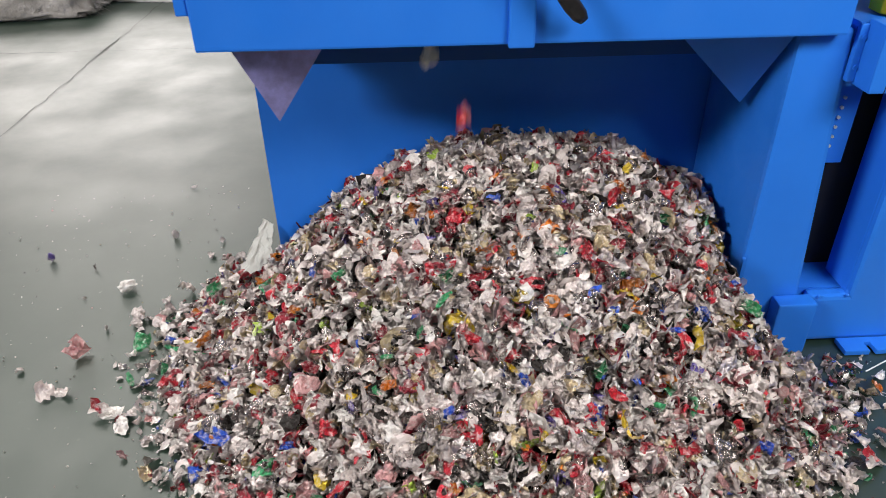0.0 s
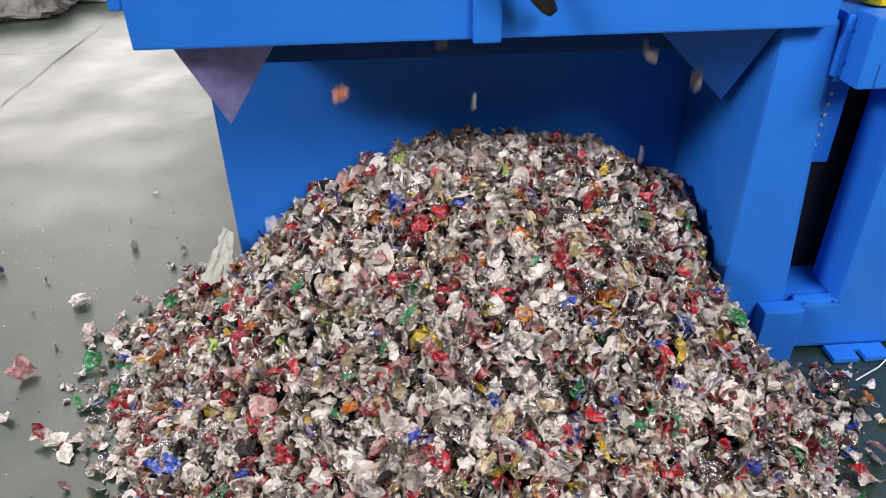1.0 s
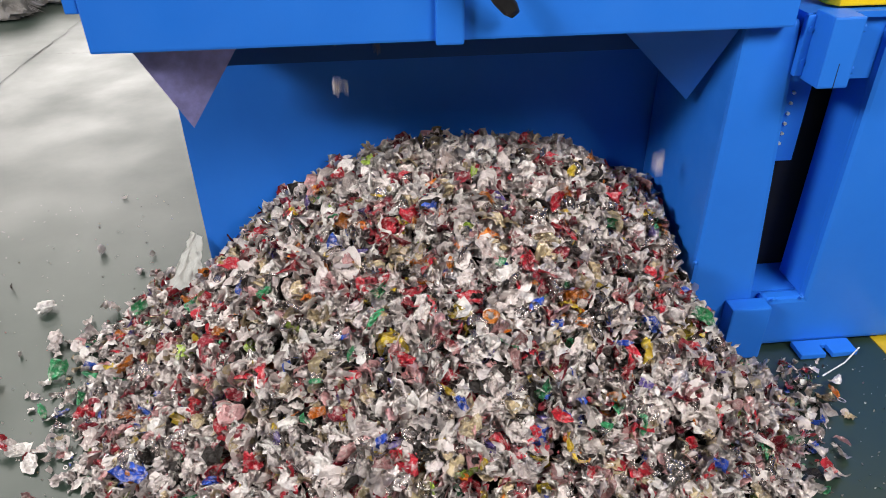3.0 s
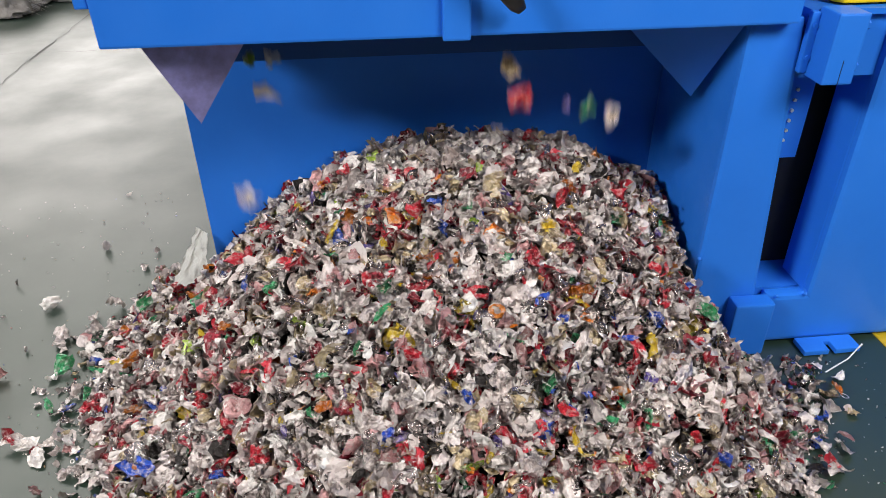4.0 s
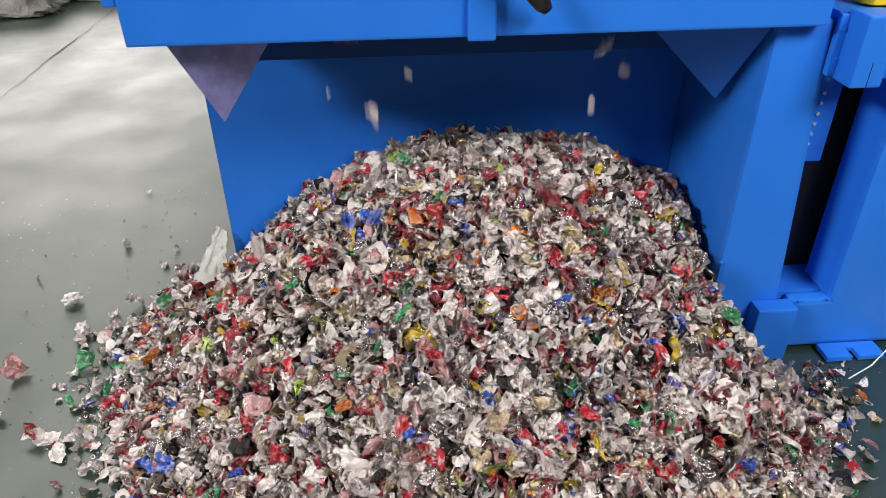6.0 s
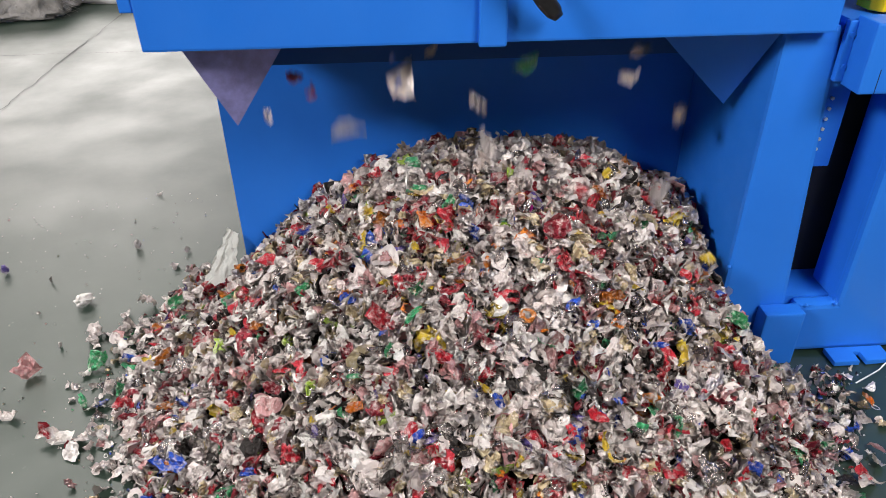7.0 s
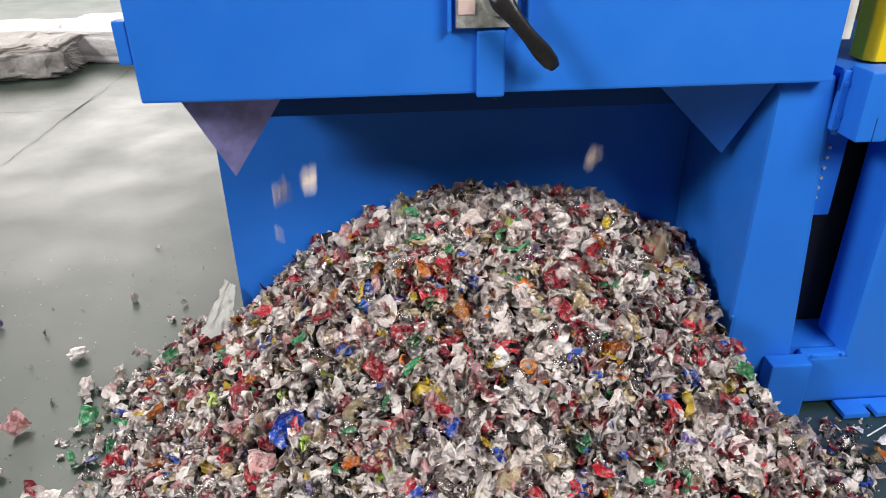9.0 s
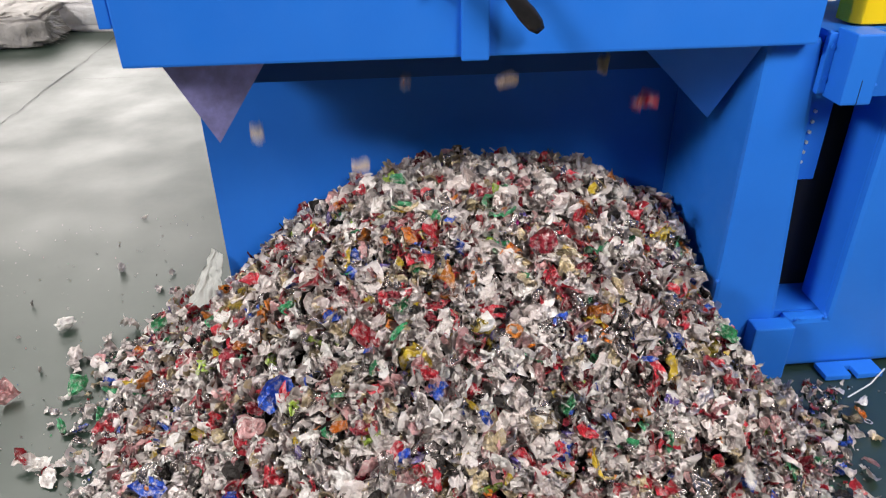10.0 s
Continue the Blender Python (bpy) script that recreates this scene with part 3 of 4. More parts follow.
# broad scraps that lie on top
for k in range(2000):
    x, y = gen.uniform(-1.05, 0.95), gen.uniform(0.7, 1.92)
    h = float(pile_height(x, y))
    if not free(x, y) or h < 0.03 or (x > 0.59 and y > 1.42):
        continue
    size = float(gen.uniform(0.025, 0.040))
    colour = str(gen.choice(["white", "grey", "pink", "red", "tan", "maroon"], p=[0.62, 0.17, 0.05, 0.07, 0.06, 0.03]))
    heap.add(int(gen.integers(22)), colour, size, (x, y, h + 1.2 * lump(x, y) + float(gen.uniform(-0.012, 0.016))), turn(Vector(slope(x, y)) + Vector((0.1, -0.25, 0.2)), 0.45))
for k in range(25000):
    x, y = gen.uniform(-1.2, 1.02), gen.uniform(0.55, 2.06)
    if not free(x, y):
        continue
    h = float(pile_height(x, y))
    if h <= 0.004:
        continue
    size, colour, shape = shred_size(), str(gen.choice(COLOURS, p=WEIGHTS)), int(gen.integers(LOOSE))
    if colour in ("orange", "green", "blue") and math.hypot(x, y - 1.74) < 0.14:
        colour = "white"
    size *= 0.78 + 0.22 * min(1.0, h / 0.12)
    z = max(size * 0.5, h + 1.2 * lump(x, y) + float(gen.triangular(-0.066, 0.0, 0.022)))
    rot = turn(slope(x, y), 0.8)
    if singles < 300 - MARKS and -0.45 < x < 0.55 and 1.08 < y < 1.42 and z > h + 1.2 * lump(x, y) + 0.004:
        single(shape, colour, size, (x, y, z), rot, pile)
        singles += 1
    else:
        heap.add(shape, colour, size, (x, y, z), rot)
heap.build("loose_shreds", pile, "torn curled scraps of printed cans")

# thin spill round the heap's foot
spill = Heap()
PALE = [("white", 58), ("grey", 22), ("green", 4), ("tan", 4), ("red", 4), ("pink", 4), ("dark", 2), ("blue", 2)]
PALE_NAMES, PALE_SHARES = [c for c, _ in PALE], np.array([w for _, w in PALE]) / 100.0
for k in range(1700):
    a = gen.uniform(math.radians(174), math.radians(385))
    far = 0.97 + abs(gen.normal(0, 0.06))
    rr = far * (1.03 - 0.06 * math.cos(a) - 0.03 * math.sin(a))
    x, y = 0.03 + rr * math.cos(a), 1.72 + rr * math.sin(a)
    if not free(x, y) or y < 0.5:
        continue
    if gen.random() < 0.45:
        size = gen.uniform(0.003, 0.008)
    else:
        size = shred_size() * 0.72
    spill.add(int(gen.integers(LOOSE)), str(gen.choice(PALE_NAMES, p=PALE_SHARES)), size, (x, y, size * 0.55), turn((0, 0, 1), 0.5))
for k in range(260):
    x, y = gen.uniform(-1.9, -1.0), gen.uniform(0.9, 2.7)
    size = gen.uniform(0.0015, 0.005)
    spill.add(int(gen.integers(LOOSE)), str(gen.choice(PALE_NAMES, p=PALE_SHARES)), size, (x, y, size * 0.6), turn((0, 0, 1), 0.6))
for k in range(120):
    x, y = gen.uniform(0.9, 1.4), gen.uniform(0.9, 1.4)
    size = gen.uniform(0.0015, 0.006)
    spill.add(int(gen.integers(LOOSE)), str(gen.choice(PALE_NAMES, p=PALE_SHARES)), size, (x, y, size * 0.6), turn((0, 0, 1), 0.6))
spill = spill.build("spilled_shreds", None, "small torn can scraps spilled on the green floor")
tagged(spill, category="scrap", kind="stuff")

BALLS, FLATS, STRIPS = [[i for i, k in enumerate(KINDS) if k in want] for want in (("wad",), ("flat", "curl"), ("strip",))]


def stray(x, y, colour, size, shapes, label, heading=None):
    k = int(gen.choice(shapes))
    size *= 1.05 if shapes is BALLS else 1.15
    rot = turn((0, 0, 1), 0.25 if shapes is not BALLS else 0.8) if heading is None else Matrix.Rotation(radians(heading), 3, "Z")
    ob = single(k, colour, size, (x, y, 0.0), rot)
    low = min((ob.matrix_world @ v.co).z for v in ob.data.vertices)
    ob.location.z -= low - 0.001
    return tagged(ob, label, "scrap", "stray scraps on the floor")


stray(-1.213, 2.246, "white", 0.016, BALLS, "small crumpled pale foil scrap on the floor")
stray(-1.282, 1.897, "white", 0.026, BALLS, "crumpled grey foil ball on the floor")
stray(-1.192, 1.735, "white", 0.028, BALLS, "crumpled grey foil ball on the floor")
stray(-1.185, 1.690, "white", 0.024, BALLS, "crumpled grey foil ball on the floor")
stray(-1.322, 1.555, "pink", 0.034, FLATS, "curled pale peach can scrap on the floor")
stray(-1.352, 1.389, "white", 0.036, FLATS, "torn pale foil scrap on the floor")
stray(-1.30, 1.385, "white", 0.026, FLATS, "torn pale foil scrap on the floor")
stray(-1.125, 1.288, "white", 0.032, FLATS, "torn pale foil scrap on the floor")
stray(-1.165, 1.30, "red", 0.028, FLATS, "torn red printed can scrap on the floor")
stray(-1.09, 1.25, "white", 0.030, FLATS, "torn pale foil scrap on the floor")
stray(-1.632, 2.109, "purple", 0.016, BALLS, "small dark blue scrap on the floor")
stray(-1.447, 2.041, "grey", 0.013, FLATS, "small dull grey scrap on the floor")
stray(-1.471, 1.491, "white", 0.013, FLATS, "small pale scrap on the floor")
stray(-1.279, 1.679, "white", 0.012, BALLS, "small dull grey scrap on the floor")
stray(-1.247, 2.668, "white", 0.013, FLATS, "small pale scrap on the floor")
stray(-1.022, 2.204, "white", 0.015, FLATS, "small pale scrap on the floor")
stray(-1.040, 2.10, "grey", 0.017, FLATS, "small grey scrap on the floor")
stray(-1.418, 1.856, "grey", 0.010, FLATS, "small dull grey scrap on the floor")
stray(-1.119, 1.422, "green", 0.020, BALLS, "small green foil scrap on the floor")
stray(-1.13, 1.58, "green", 0.036, FLATS, "torn green and silver foil scrap on the floor")
stray(-1.155, 1.545, "white", 0.026, FLATS, "torn grey foil scrap on the floor")
stray(-1.06, 1.86, "white", 0.034, FLATS, "round pale foil scrap on the floor")
stray(-0.82, 1.172, "blue", 0.045, FLATS, "blue and white printed can scrap on the floor")
stray(-1.155, 1.300, "white", 0.024, FLATS, "torn pale foil scrap on the floor")
stray(-1.100, 1.275, "red", 0.022, FLATS, "torn red printed can scrap on the floor")
stray(-1.075, 1.285, "white", 0.026, FLATS, "torn pale foil scrap on the floor")
stray(-1.045, 1.255, "white", 0.022, FLATS, "torn pale foil scrap on the floor")
stray(-1.020, 1.275, "pink", 0.020, FLATS, "faded pink can scrap on the floor")
stray(-0.960, 1.300, "white", 0.030, FLATS, "torn pale foil scrap on the floor")
stray(-1.030, 1.460, "green", 0.026, FLATS, "torn green and silver foil scrap on the floor")
stray(-1.060, 1.475, "white", 0.024, FLATS, "torn pale foil scrap on the floor")
stray(-0.985, 1.455, "white", 0.022, FLATS, "torn pale foil scrap on the floor")
stray(-1.015, 1.375, "grey", 0.020, FLATS, "small dull grey scrap on the floor")
stray(-0.955, 1.330, "white", 0.026, FLATS, "torn pale foil scrap on the floor")
stray(-0.965, 1.215, "white", 0.028, FLATS, "torn pale foil scrap on the floor")
stray(-0.940, 1.180, "white", 0.024, FLATS, "torn pale foil scrap on the floor")
stray(-0.990, 1.190, "grey", 0.018, FLATS, "small dull grey scrap on the floor")
stray(1.000, 1.255, "orange", 0.034, STRIPS, "long torn orange can scrap on the floor", -24)
stray(1.045, 1.315, "white", 0.026, FLATS, "torn pale foil scrap on the floor")
stray(0.965, 1.330, "green", 0.020, FLATS, "small torn green foil scrap on the floor")
stray(0.985, 1.365, "red", 0.016, FLATS, "small red printed can scrap on the floor")
stray(1.010, 1.180, "tan", 0.018, FLATS, "small tan scrap on the floor")
stray(0.935, 1.105, "pink", 0.026, STRIPS, "pink and white foil strip on the floor", -38)
stray(0.850, 1.090, "blue", 0.024, FLATS, "blue and white printed can scrap on the floor")
stray(0.830, 1.115, "white", 0.026, FLATS, "torn pale foil scrap on the floor")
stray(0.725, 1.005, "white", 0.028, FLATS, "torn pale foil scrap on the floor")
stray(0.780, 0.985, "white", 0.026, FLATS, "torn pale foil scrap on the floor")
stray(0.820, 0.970, "green", 0.020, FLATS, "small torn green foil scrap on the floor")
stray(0.765, 0.945, "white", 0.028, FLATS, "torn pale foil scrap on the floor")
stray(1.020, 0.970, "white", 0.022, FLATS, "pale foil scrap on the floor")
tagged(part("plastic_strip", prism([(1.022, 1.342, 0.006), (1.024, 1.339, 0.006), (1.112, 1.379, 0.012), (1.183, 1.428, 0.020), (1.181, 1.431, 0.020), (1.110, 1.382, 0.012)], (0, 0, 0.002)), WHITE_STRIP),
       "thin white plastic strip lying on the floor", "strip")


def sheet(points, lift):
    bm, rows = bmesh.new(), []
    a, b2, c, d = [Vector(p) for p in points]
    for i in range(17):
        rows.append([])
        for j in range(17):
            u, v = i / 16, j / 16
            p = a.lerp(b2, u).lerp(d.lerp(c, u), v)
            rows[-1].append(bm.verts.new(p + Vector((noise.noise((u * 6, v * 9, 1)), noise.noise((u * 6, v * 9, 5)), noise.noise((u * 6, v * 9, 9)))) * lift))
    for i in range(16):
        for j in range(16):
            bm.faces.new((rows[i][j], rows[i + 1][j], rows[i + 1][j + 1], rows[i][j + 1]))
    return bm


FILM, nt, b = material("cloudy_plastic_film")
b.inputs["Base Color"].default_value = (0.66, 0.66, 0.63, 1)
b.inputs["Roughness"].default_value = 0.6
b.inputs["Transmission Weight"].default_value = 0.15
n = noise_node(nt, 25.0, 4)
bump(nt, b, n.outputs["Fac"], 0.4, 0.01)
tagged(smooth(part("plastic_film", sheet([(-0.895, 1.90, 0.05), (-0.772, 1.87, 0.09), (-0.757, 1.935, 0.225), (-0.785, 1.945, 0.245)], 0.011), FILM)),
       "crumpled cloudy plastic film against the machine", "plastic film")


# ---- falling shreds ----
falls = []
TOP, SHELF = 1.215, 1.82
G = 5.5
tick = 1 / FPS
fall_rng = random.Random(77)


def surface(x, y):
    return float(pile_height(x, y)) + 1.2 * lump(x, y) + 0.012


def clear(x, y):
    return min(max(x, -0.66), 0.60 if y > 1.44 else 0.85), min(y, 1.90)


def drop(t, x, y, z, colour, size):
    """A shred that waits on the shelf, falls through (x, y, z) at t or hops there, and comes to rest on the heap."""
    r = fall_rng
    x, y = clear(x, y)
    hop = y < 1.525 or z < surface(x, y) + 0.05
    path = []
    fx, fy = (x, y) if not hop else clear(x + r.uniform(-0.06, 0.06), 1.54 if abs(x) < 0.38 else 1.61)
    fx = min(max(fx, -0.60), 0.58)
    base = surface(fx, fy)
    if hop:
        span = 0.10 + 0.6 * max(0.0, fy - y)
        land = t - span
    else:
        land = t + (math.sqrt(2 * max(0.0, TOP - base) / G) - math.sqrt(2 * max(0.0, TOP - z) / G))
    go = land - math.sqrt(2 * (TOP - base) / G)
    wait = (fx, SHELF + r.uniform(-0.06, 0.06), TOP)
    path.append((go - 0.30, wait))
    path.append((go - 0.02, (fx, fy + 0.03, TOP)))
    n = 5
    for k in range(1, n + 1):
        dt = (land - go) * k / n
        path.append((go + dt, (fx, fy, TOP - 0.5 * G * dt * dt)))
    px, py, now = fx, fy, land
    if hop:
        path.append((t, (x, y, max(z, surface(x, y) + 0.02))))
        px, py, now = x, y, t
        nx, ny = clear(px + r.uniform(-0.05, 0.05), py - r.uniform(0.03, 0.09))
        now += 0.12
        path.append((now, (nx, ny, surface(nx, ny))))
        px, py = nx, ny
    for hopping in range(2):
        d, hgt = r.uniform(0.03, 0.14) / (1 + hopping), r.uniform(0.01, 0.05) / (1 + hopping)
        a = r.uniform(-0.9, 0.9) + (0.8 if px > 0.2 else -0.8 if px < -0.25 else 0)
        nx, ny = clear(px + d * math.sin(a), py - d * math.cos(a))
        path.append((now + 0.10, ((px + nx) / 2, (py + ny) / 2, max(surface(px, py), surface(nx, ny)) + hgt)))
        path.append((now + 0.20, (nx, ny, surface(nx, ny))))
        px, py, now = nx, ny, now + 0.20
    falls.append((path, colour, size))


def settle(land, x, y, colour, size, lift=0.018):
    """A shred that falls, hops down the heap and comes to rest at (x, y), a little over the shreds below."""
    r = fall_rng
    fx = min(max(x + r.uniform(-0.05, 0.05), -0.55), 0.55)
    fy = 1.54 if abs(fx) < 0.38 else 1.61
    base = surface(fx, fy)
    go = land - math.sqrt(2 * (TOP - base) / G)
    path = [(go - 0.30, (fx, SHELF + r.uniform(-0.06, 0.06), TOP)), (go - 0.02, (fx, fy + 0.03, TOP))]
    for k in range(1, 6):
        dt = (land - go) * k / 5
        path.append((go + dt, (fx, fy, TOP - 0.5 * G * dt * dt)))
    hops = 1 + int((fy - y) / 0.16)
    for k in range(hops):
        a, b2 = k / hops, (k + 1) / hops
        p0, p1 = (fx + (x - fx) * a, fy + (y - fy) * a), (fx + (x - fx) * b2, fy + (y - fy) * b2)
        path.append((land + 0.17 * k + 0.085, ((p0[0] + p1[0]) / 2, (p0[1] + p1[1]) / 2, max(surface(*p0), surface(*p1)) + 0.035)))
        path.append((land + 0.17 * (k + 1), (p1[0], p1[1], surface(*p1) + (lift if k == hops - 1 else 0.0))))
    falls.append((path, colour, size))


drop(0.0, -0.14, 1.54, 0.74, "red", 0.045)
drop(0.5, -0.08, 1.54, 0.91, "grey", 0.030)
drop(0.5, -0.35, 1.54, 0.71, "white", 0.034)
drop(0.5, 0.36, 1.54, 0.66, "white", 0.017)
drop(0.5, 0.01, 1.54, 0.76, "white", 0.017)
drop(0.5, -0.26, 1.17, 0.39, "white", 0.027)
drop(1.0, -0.34, 1.54, 0.78, "orange", 0.030)
drop(1.0, 0.38, 1.54, 0.88, "grey", 0.029)
drop(1.0, 0.53, 1.61, 0.75, "white", 0.033)
drop(1.0, -0.12, 1.54, 0.64, "tan", 0.038)
drop(1.0, 0.15, 1.32, 0.52, "red", 0.030)
drop(1.0, -0.03, 1.54, 0.78, "white", 0.011)
drop(1.0, 0.39, 1.54, 0.67, "white", 0.011)
drop(1.5, -0.41, 1.61, 0.84, "tan", 0.039)
drop(1.5, -0.14, 1.54, 0.82, "red", 0.034)
drop(1.5, -0.21, 1.54, 0.76, "grey", 0.029)
drop(1.5, -0.11, 1.54, 0.79, "red", 0.019)
drop(1.5, -0.35, 1.54, 0.63, "red", 0.049)
drop(1.5, 0.33, 1.45, 0.52, "red", 0.032)
drop(1.5, 0.41, 1.49, 0.47, "white", 0.044)
drop(2.0, -0.06, 1.54, 0.91, "orange", 0.024)
drop(2.0, 0.08, 1.54, 0.84, "white", 0.032)
drop(2.0, -0.06, 1.54, 0.76, "white", 0.032)
drop(2.0, 0.46, 1.61, 0.77, "grey", 0.045)
drop(2.0, 0.38, 1.54, 0.82, "white", 0.017)
drop(2.0, -0.43, 1.61, 0.57, "red", 0.047)
drop(2.0, -0.24, 1.54, 0.70, "red", 0.032)
drop(2.0, 0.40, 1.34, 0.47, "grey", 0.033)
drop(2.5, -0.26, 1.54, 0.73, "white", 0.047)
drop(2.5, -0.14, 1.54, 0.78, "white", 0.044)
drop(2.5, 0.15, 1.54, 0.77, "grey", 0.039)
drop(2.5, -0.54, 1.61, 0.66, "white", 0.031)
drop(2.5, -0.07, 1.54, 0.87, "orange", 0.023)
drop(2.5, 0.46, 1.61, 0.76, "purple", 0.025)
drop(2.5, 0.58, 1.61, 0.89, "grey", 0.030)
drop(2.5, 0.32, 1.54, 0.68, "white", 0.018)
drop(2.5, -0.52, 1.61, 0.49, "white", 0.035)
drop(2.5, 0.04, 0.90, 0.25, "red", 0.024)
drop(2.5, -0.35, 1.54, 0.66, "white", 0.015)
drop(4.0, -0.45, 1.61, 0.76, "white", 0.041)
drop(4.0, 0.10, 1.54, 0.72, "white", 0.044)
drop(4.0, 0.16, 1.54, 0.75, "red", 0.044)
drop(4.0, 0.12, 1.54, 0.85, "tan", 0.032)
drop(4.0, -0.54, 1.61, 0.56, "white", 0.041)
drop(4.0, -0.43, 1.61, 0.85, "white", 0.022)
drop(4.0, 0.38, 1.54, 0.70, "grey", 0.026)
drop(4.0, 0.26, 1.54, 0.76, "purple", 0.019)
drop(4.0, 0.09, 1.50, 0.58, "tan", 0.041)
drop(4.5, 0.44, 1.61, 0.84, "yellow", 0.041)
drop(4.5, 0.13, 1.54, 0.74, "white", 0.039)
drop(4.5, -0.05, 1.54, 0.89, "grey", 0.027)
drop(4.5, -0.55, 1.61, 0.84, "grey", 0.028)
drop(4.5, -0.45, 1.61, 0.78, "tan", 0.025)
drop(4.5, 0.03, 1.54, 0.80, "white", 0.021)
drop(4.5, -0.42, 1.61, 0.79, "white", 0.019)
drop(4.5, -0.31, 1.54, 0.64, "grey", 0.030)
drop(4.5, 0.06, 1.54, 0.91, "grey", 0.021)
drop(4.5, 0.47, 1.40, 0.43, "white", 0.042)
drop(4.5, -0.24, 1.54, 0.76, "white", 0.018)
drop(5.0, -0.38, 1.54, 0.81, "yellow", 0.032)
drop(5.0, -0.34, 1.54, 0.84, "green", 0.023)
drop(5.0, -0.48, 1.61, 0.74, "white", 0.025)
drop(5.0, -0.06, 1.54, 0.81, "white", 0.029)
drop(5.0, 0.02, 1.54, 0.78, "red", 0.036)
drop(5.0, 0.04, 1.54, 0.84, "grey", 0.026)
drop(5.0, -0.20, 1.54, 0.72, "red", 0.036)
drop(5.0, 0.38, 1.54, 0.74, "white", 0.032)
drop(5.0, -0.14, 1.54, 0.71, "green", 0.030)
drop(5.0, -0.49, 1.61, 0.54, "white", 0.041)
drop(5.0, -0.42, 1.61, 0.61, "white", 0.025)
drop(5.0, 0.00, 1.54, 0.67, "white", 0.054)
drop(5.0, 0.27, 1.54, 0.91, "grey", 0.026)
drop(5.5, -0.15, 1.54, 0.80, "red", 0.039)
drop(5.5, 0.17, 1.54, 0.76, "white", 0.039)
drop(5.5, 0.29, 1.54, 0.74, "white", 0.039)
drop(5.5, 0.45, 1.61, 0.70, "white", 0.030)
drop(5.5, 0.07, 1.54, 0.63, "white", 0.047)
drop(5.5, -0.10, 1.54, 0.91, "tan", 0.026)
drop(5.5, 0.31, 1.54, 0.83, "grey", 0.029)
drop(5.5, -0.51, 1.61, 0.49, "white", 0.025)
drop(5.5, -0.27, 1.22, 0.41, "red", 0.032)
drop(5.5, -0.00, 1.54, 0.84, "grey", 0.023)
drop(7.0, -0.47, 1.61, 0.82, "red", 0.033)
drop(7.0, -0.43, 1.61, 0.78, "red", 0.030)
drop(7.0, -0.34, 1.54, 0.74, "white", 0.044)
drop(7.0, -0.21, 1.54, 0.83, "white", 0.051)
drop(7.0, -0.03, 1.54, 0.81, "white", 0.027)
drop(7.0, -0.00, 1.54, 0.74, "white", 0.039)
drop(7.0, -0.14, 1.54, 0.91, "tan", 0.027)
drop(7.0, 0.49, 1.61, 0.68, "grey", 0.041)
drop(7.0, 0.34, 1.54, 0.88, "grey", 0.030)
drop(7.0, 0.33, 1.54, 0.80, "white", 0.021)
drop(7.0, 0.47, 1.61, 0.53, "white", 0.047)
drop(7.0, -0.54, 1.61, 0.72, "white", 0.019)
drop(7.5, -0.18, 1.54, 0.84, "white", 0.030)
drop(7.5, 0.01, 1.54, 0.81, "white", 0.036)
drop(7.5, 0.21, 1.54, 0.79, "white", 0.032)
drop(7.5, 0.53, 1.61, 0.72, "white", 0.041)
drop(7.5, 0.59, 1.61, 0.78, "white", 0.033)
drop(7.5, -0.31, 1.54, 0.67, "white", 0.044)
drop(7.5, -0.44, 1.61, 0.75, "red", 0.033)
drop(7.5, 0.54, 1.61, 0.55, "white", 0.038)
drop(7.5, -0.56, 1.61, 0.82, "yellow", 0.025)
drop(7.5, -0.26, 1.54, 0.88, "tan", 0.030)
drop(7.5, -0.42, 1.61, 0.87, "grey", 0.020)
drop(7.5, -0.60, 1.61, 0.71, "white", 0.019)
drop(7.5, -0.46, 1.44, 0.40, "blue", 0.043)
drop(7.5, 0.34, 1.54, 0.91, "orange", 0.030)
drop(7.5, 0.18, 1.54, 0.65, "white", 0.034)
drop(8.0, -0.29, 1.54, 0.90, "orange", 0.036)
drop(8.0, -0.09, 1.54, 0.85, "grey", 0.053)
drop(8.0, 0.01, 1.54, 0.85, "white", 0.032)
drop(8.0, 0.15, 1.54, 0.88, "green", 0.039)
drop(8.0, 0.29, 1.54, 0.81, "white", 0.062)
drop(8.0, -0.50, 1.61, 0.79, "yellow", 0.030)
drop(8.0, -0.44, 1.61, 0.72, "white", 0.027)
drop(8.0, -0.58, 1.61, 0.71, "tan", 0.028)
drop(8.0, -0.25, 1.54, 0.77, "blue", 0.027)
drop(8.0, 0.47, 1.61, 0.75, "red", 0.033)
drop(8.0, 0.66, 1.61, 0.59, "white", 0.033)
drop(8.0, -0.38, 1.54, 0.64, "white", 0.039)
drop(8.0, -0.59, 1.61, 0.38, "white", 0.043)
drop(8.5, -0.41, 1.61, 0.88, "white", 0.035)
drop(8.5, -0.23, 1.54, 0.95, "grey", 0.030)
drop(8.5, 0.03, 1.54, 0.92, "white", 0.038)
drop(8.5, 0.19, 1.54, 0.86, "white", 0.034)
drop(8.5, 0.44, 1.61, 0.90, "white", 0.033)
drop(8.5, 0.55, 1.61, 0.82, "grey", 0.033)
drop(8.5, -0.07, 1.54, 0.81, "red", 0.030)
drop(8.5, -0.53, 1.61, 0.80, "white", 0.028)
drop(9.0, -0.51, 1.61, 0.68, "white", 0.031)
drop(9.0, -0.44, 1.61, 0.68, "white", 0.043)
drop(9.0, -0.53, 1.61, 0.61, "white", 0.020)
drop(9.0, 0.25, 1.54, 0.73, "white", 0.035)
drop(9.0, -0.23, 1.54, 0.70, "white", 0.030)
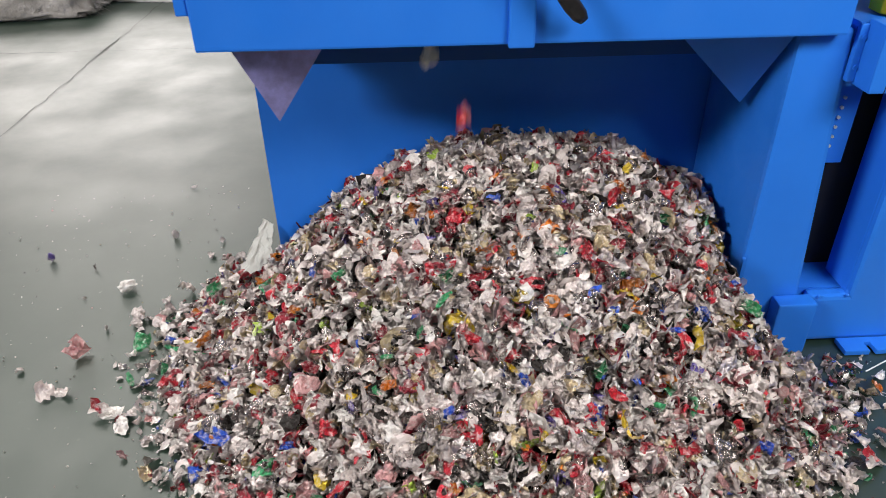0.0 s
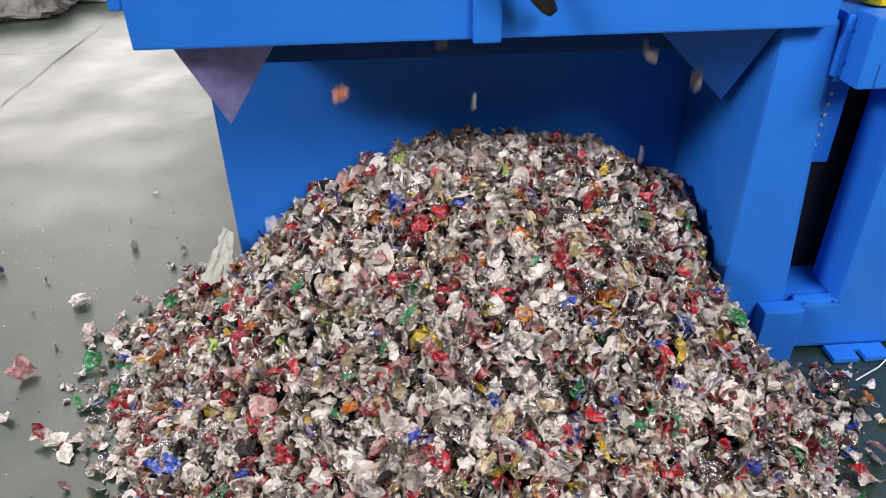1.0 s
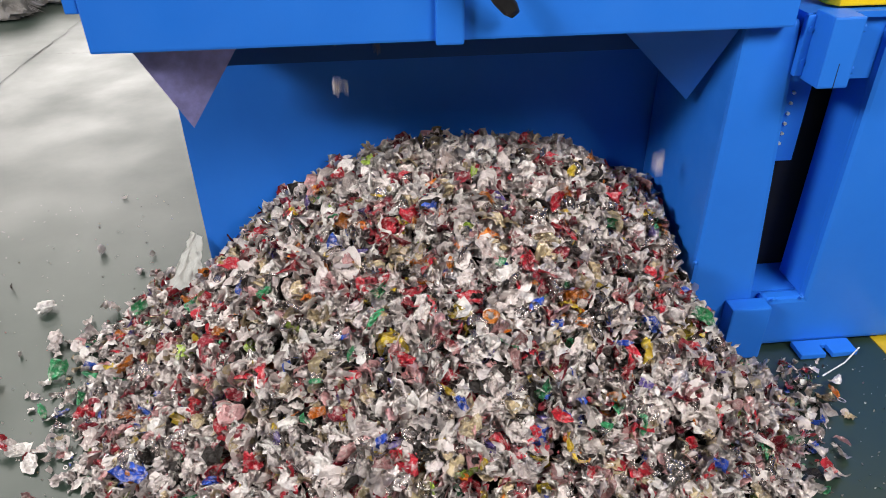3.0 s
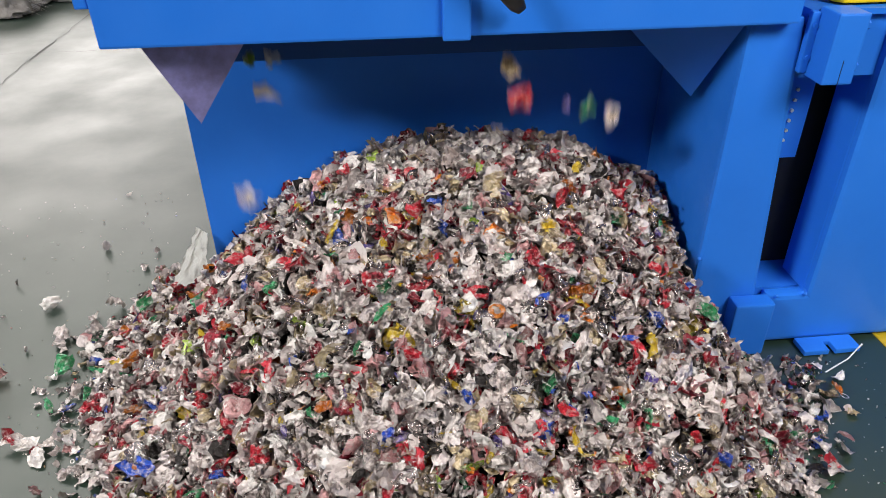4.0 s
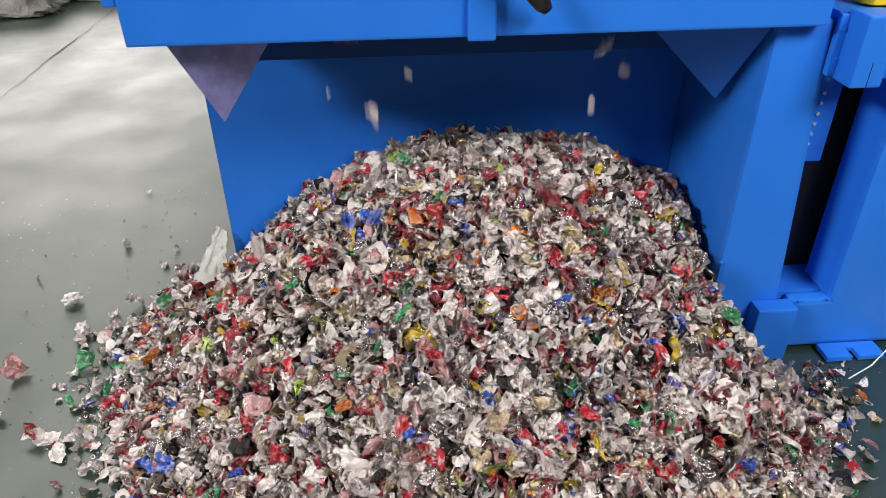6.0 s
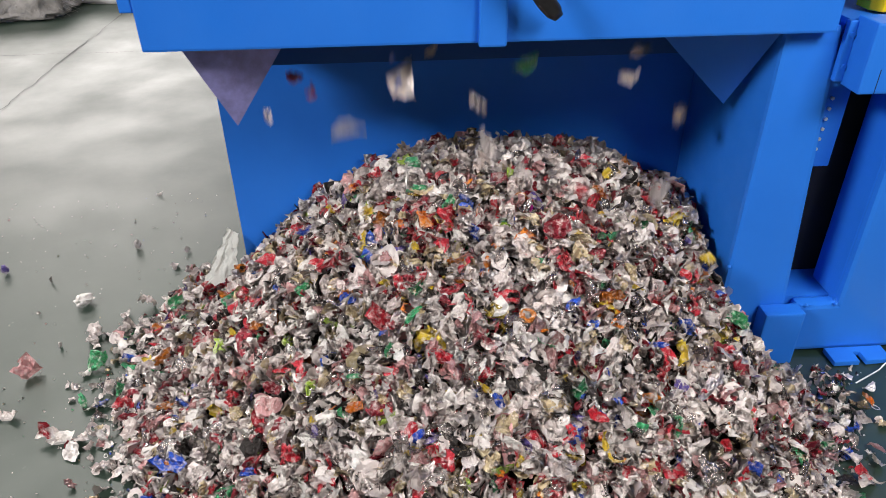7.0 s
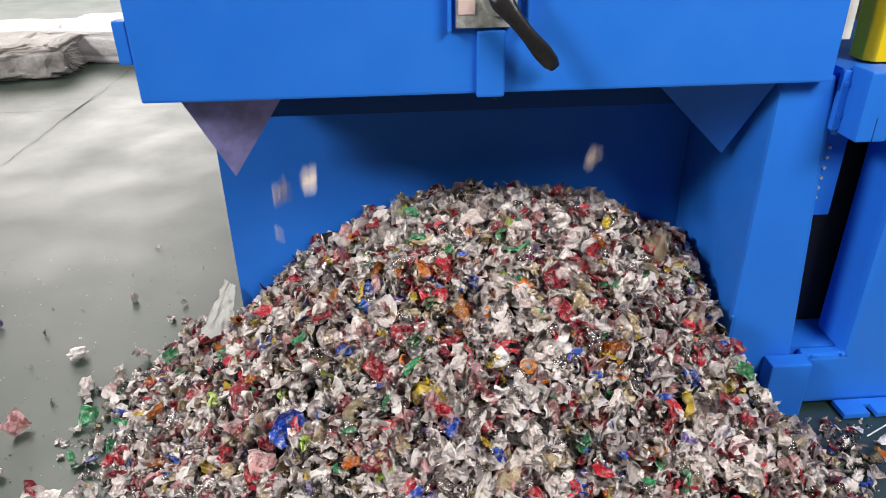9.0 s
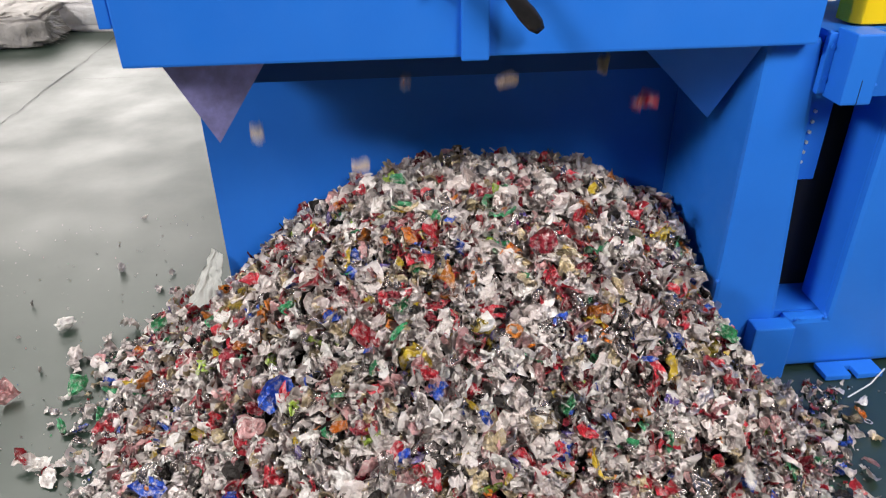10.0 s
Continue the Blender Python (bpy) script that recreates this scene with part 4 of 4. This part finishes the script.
drop(9.0, 0.64, 1.43, 0.27, "red", 0.035)
drop(9.0, 0.17, 1.38, 0.54, "grey", 0.041)
drop(9.0, 0.48, 1.61, 0.50, "tan", 0.043)
drop(9.0, 0.01, 1.54, 0.90, "grey", 0.020)
drop(9.5, 0.04, 1.54, 0.81, "red", 0.041)
drop(9.5, -0.16, 1.54, 0.80, "grey", 0.029)
drop(9.5, 0.47, 1.61, 0.71, "grey", 0.036)
drop(9.5, -0.33, 1.54, 0.77, "white", 0.023)
drop(9.5, -0.53, 1.61, 0.52, "orange", 0.039)
drop(9.5, -0.03, 1.54, 0.76, "white", 0.023)
drop(9.5, 0.33, 1.42, 0.52, "grey", 0.041)
drop(10.0, -0.52, 1.61, 0.75, "white", 0.041)
drop(10.0, 0.43, 1.61, 0.79, "red", 0.038)
drop(10.0, 0.07, 1.54, 0.88, "grey", 0.024)
drop(10.0, 0.30, 1.54, 0.91, "tan", 0.026)
drop(10.0, 0.38, 1.54, 0.58, "white", 0.038)
drop(10.0, -0.73, 1.61, 0.22, "white", 0.035)
drop(10.0, 0.53, 0.96, 0.17, "white", 0.030)
drop(10.0, -0.28, 1.54, 0.68, "white", 0.027)
drop(10.0, -0.16, 1.54, 0.89, "grey", 0.021)

# scraps that land and stay in sight
settle(7.2, -0.079, 1.315, "orange", 0.036)
settle(4.7, 0.090, 1.465, "magenta", 0.021)
settle(6.2, -0.279, 1.240, "red", 0.041)
settle(6.4, -0.267, 1.310, "yellow", 0.022)
settle(6.5, -0.227, 1.255, "orange", 0.023)
settle(5.9, -0.359, 1.315, "blue", 0.029)
settle(8.1, -0.131, 1.090, "blue", 0.022)
settle(8.2, -0.087, 1.050, "white", 0.024)
settle(6.0, -0.272, 1.050, "lime", 0.030)
settle(7.7, 0.009, 1.430, "white", 0.037)
settle(6.6, -0.138, 1.385, "red", 0.031)
settle(8.3, 0.033, 1.525, "green", 0.031)
settle(8.4, -0.040, 1.625, "white", 0.035)
settle(3.7, -0.194, 1.390, "yellow", 0.027)
settle(3.75, -0.165, 1.465, "orange", 0.025)
settle(4.2, -0.448, 1.165, "lime", 0.025)
settle(8.6, 0.280, 1.370, "white", 0.037)
settle(8.3, -0.446, 1.550, "white", 0.034)
settle(7.9, -0.594, 1.570, "tan", 0.028)

# the heap's crown grows as shreds come to rest on it
for k in range(80):
    land = 0.6 + 8.9 * (k + fall_rng.random()) / 80
    x, y = fall_rng.gauss(-0.12, 0.25), fall_rng.uniform(1.36, 1.76)
    x = max(-0.56, min(0.5, x))
    settle(land, x, y, fall_rng.choice(("white", "white", "white", "white", "grey", "grey", "red", "pink", "tan", "green", "maroon", "white")),
           fall_rng.uniform(0.018, 0.034), 0.012 + 0.026 * land / 10 * fall_rng.random())

# the steady trickle between
for k in range(140):
    t = fall_rng.uniform(*((2.62, 3.85), (5.6, 6.88), (0.2, 10.2), (5.0, 8.6), (6.7, 8.7))[k % 5])
    if abs(t * 2 - round(t * 2)) < 0.12 and k % 5 == 2:
        t += 0.22
    x = max(-0.6, min(0.56, fall_rng.gauss(0, 0.34)))
    drop(t, x, fall_rng.uniform(1.53, 1.56) if abs(x) < 0.4 else 1.61, fall_rng.uniform(0.68, 0.9),
         fall_rng.choice(("white", "white", "white", "white", "white", "grey", "red", "tan", "green", "blue", "yellow", "pink", "pink")),
         fall_rng.choice((fall_rng.uniform(0.008, 0.016), fall_rng.uniform(0.016, 0.036))))

fallers = []
for path, colour, size in falls:
    shape = fall_rng.choice([i for i, k in enumerate(KINDS) if k in ("flat", "curl", "ball")])
    ob = new("falling_shred", shred_mesh(shape, colour, size * 1.12))
    tagged(ob, {"white": "pale crumpled can scrap tumbling onto the heap", "grey": "grey crumpled can scrap tumbling onto the heap"}.get(colour, colour + " printed can scrap tumbling onto the heap"),
           "scrap", "falling can scraps")
    fallers.append((ob, path))


def motions():
    for ob, path in fallers:
        axis = Vector((fall_rng.gauss(0, 1), fall_rng.gauss(0, 1), fall_rng.gauss(0, 1))).normalized()
        spin, first = fall_rng.uniform(250, 700), fall_rng.uniform(0, 360)
        start = Matrix.Rotation(fall_rng.uniform(0, 6.28), 4, "Z") @ Matrix.Rotation(first / 60, 4, "X")
        moved = path[2][0]

        def at(t, p):
            angle = math.radians(spin * max(0.0, min(t, path[-1][0]) - moved) ** 0.9)
            return Matrix.Translation(p) @ Matrix.Rotation(angle, 4, axis) @ start

        def between(t):
            for (t0, p0), (t1, p1) in zip(path, path[1:]):
                if t0 <= t <= t1:
                    return Vector(p0).lerp(Vector(p1), (t - t0) / (t1 - t0))
            return Vector(path[0][1] if t < path[0][0] else path[-1][1])

        rows = [(0.0, at(0.0, between(0.0)))]
        for t, p in path:
            if rows[-1][0] + 0.8 * tick < t < 10.0 - 0.8 * tick:
                rows.append((t, at(t, p)))
        rows.append((10.0, at(10.0, between(10.0))))
        walk(ob, rows)


motions()
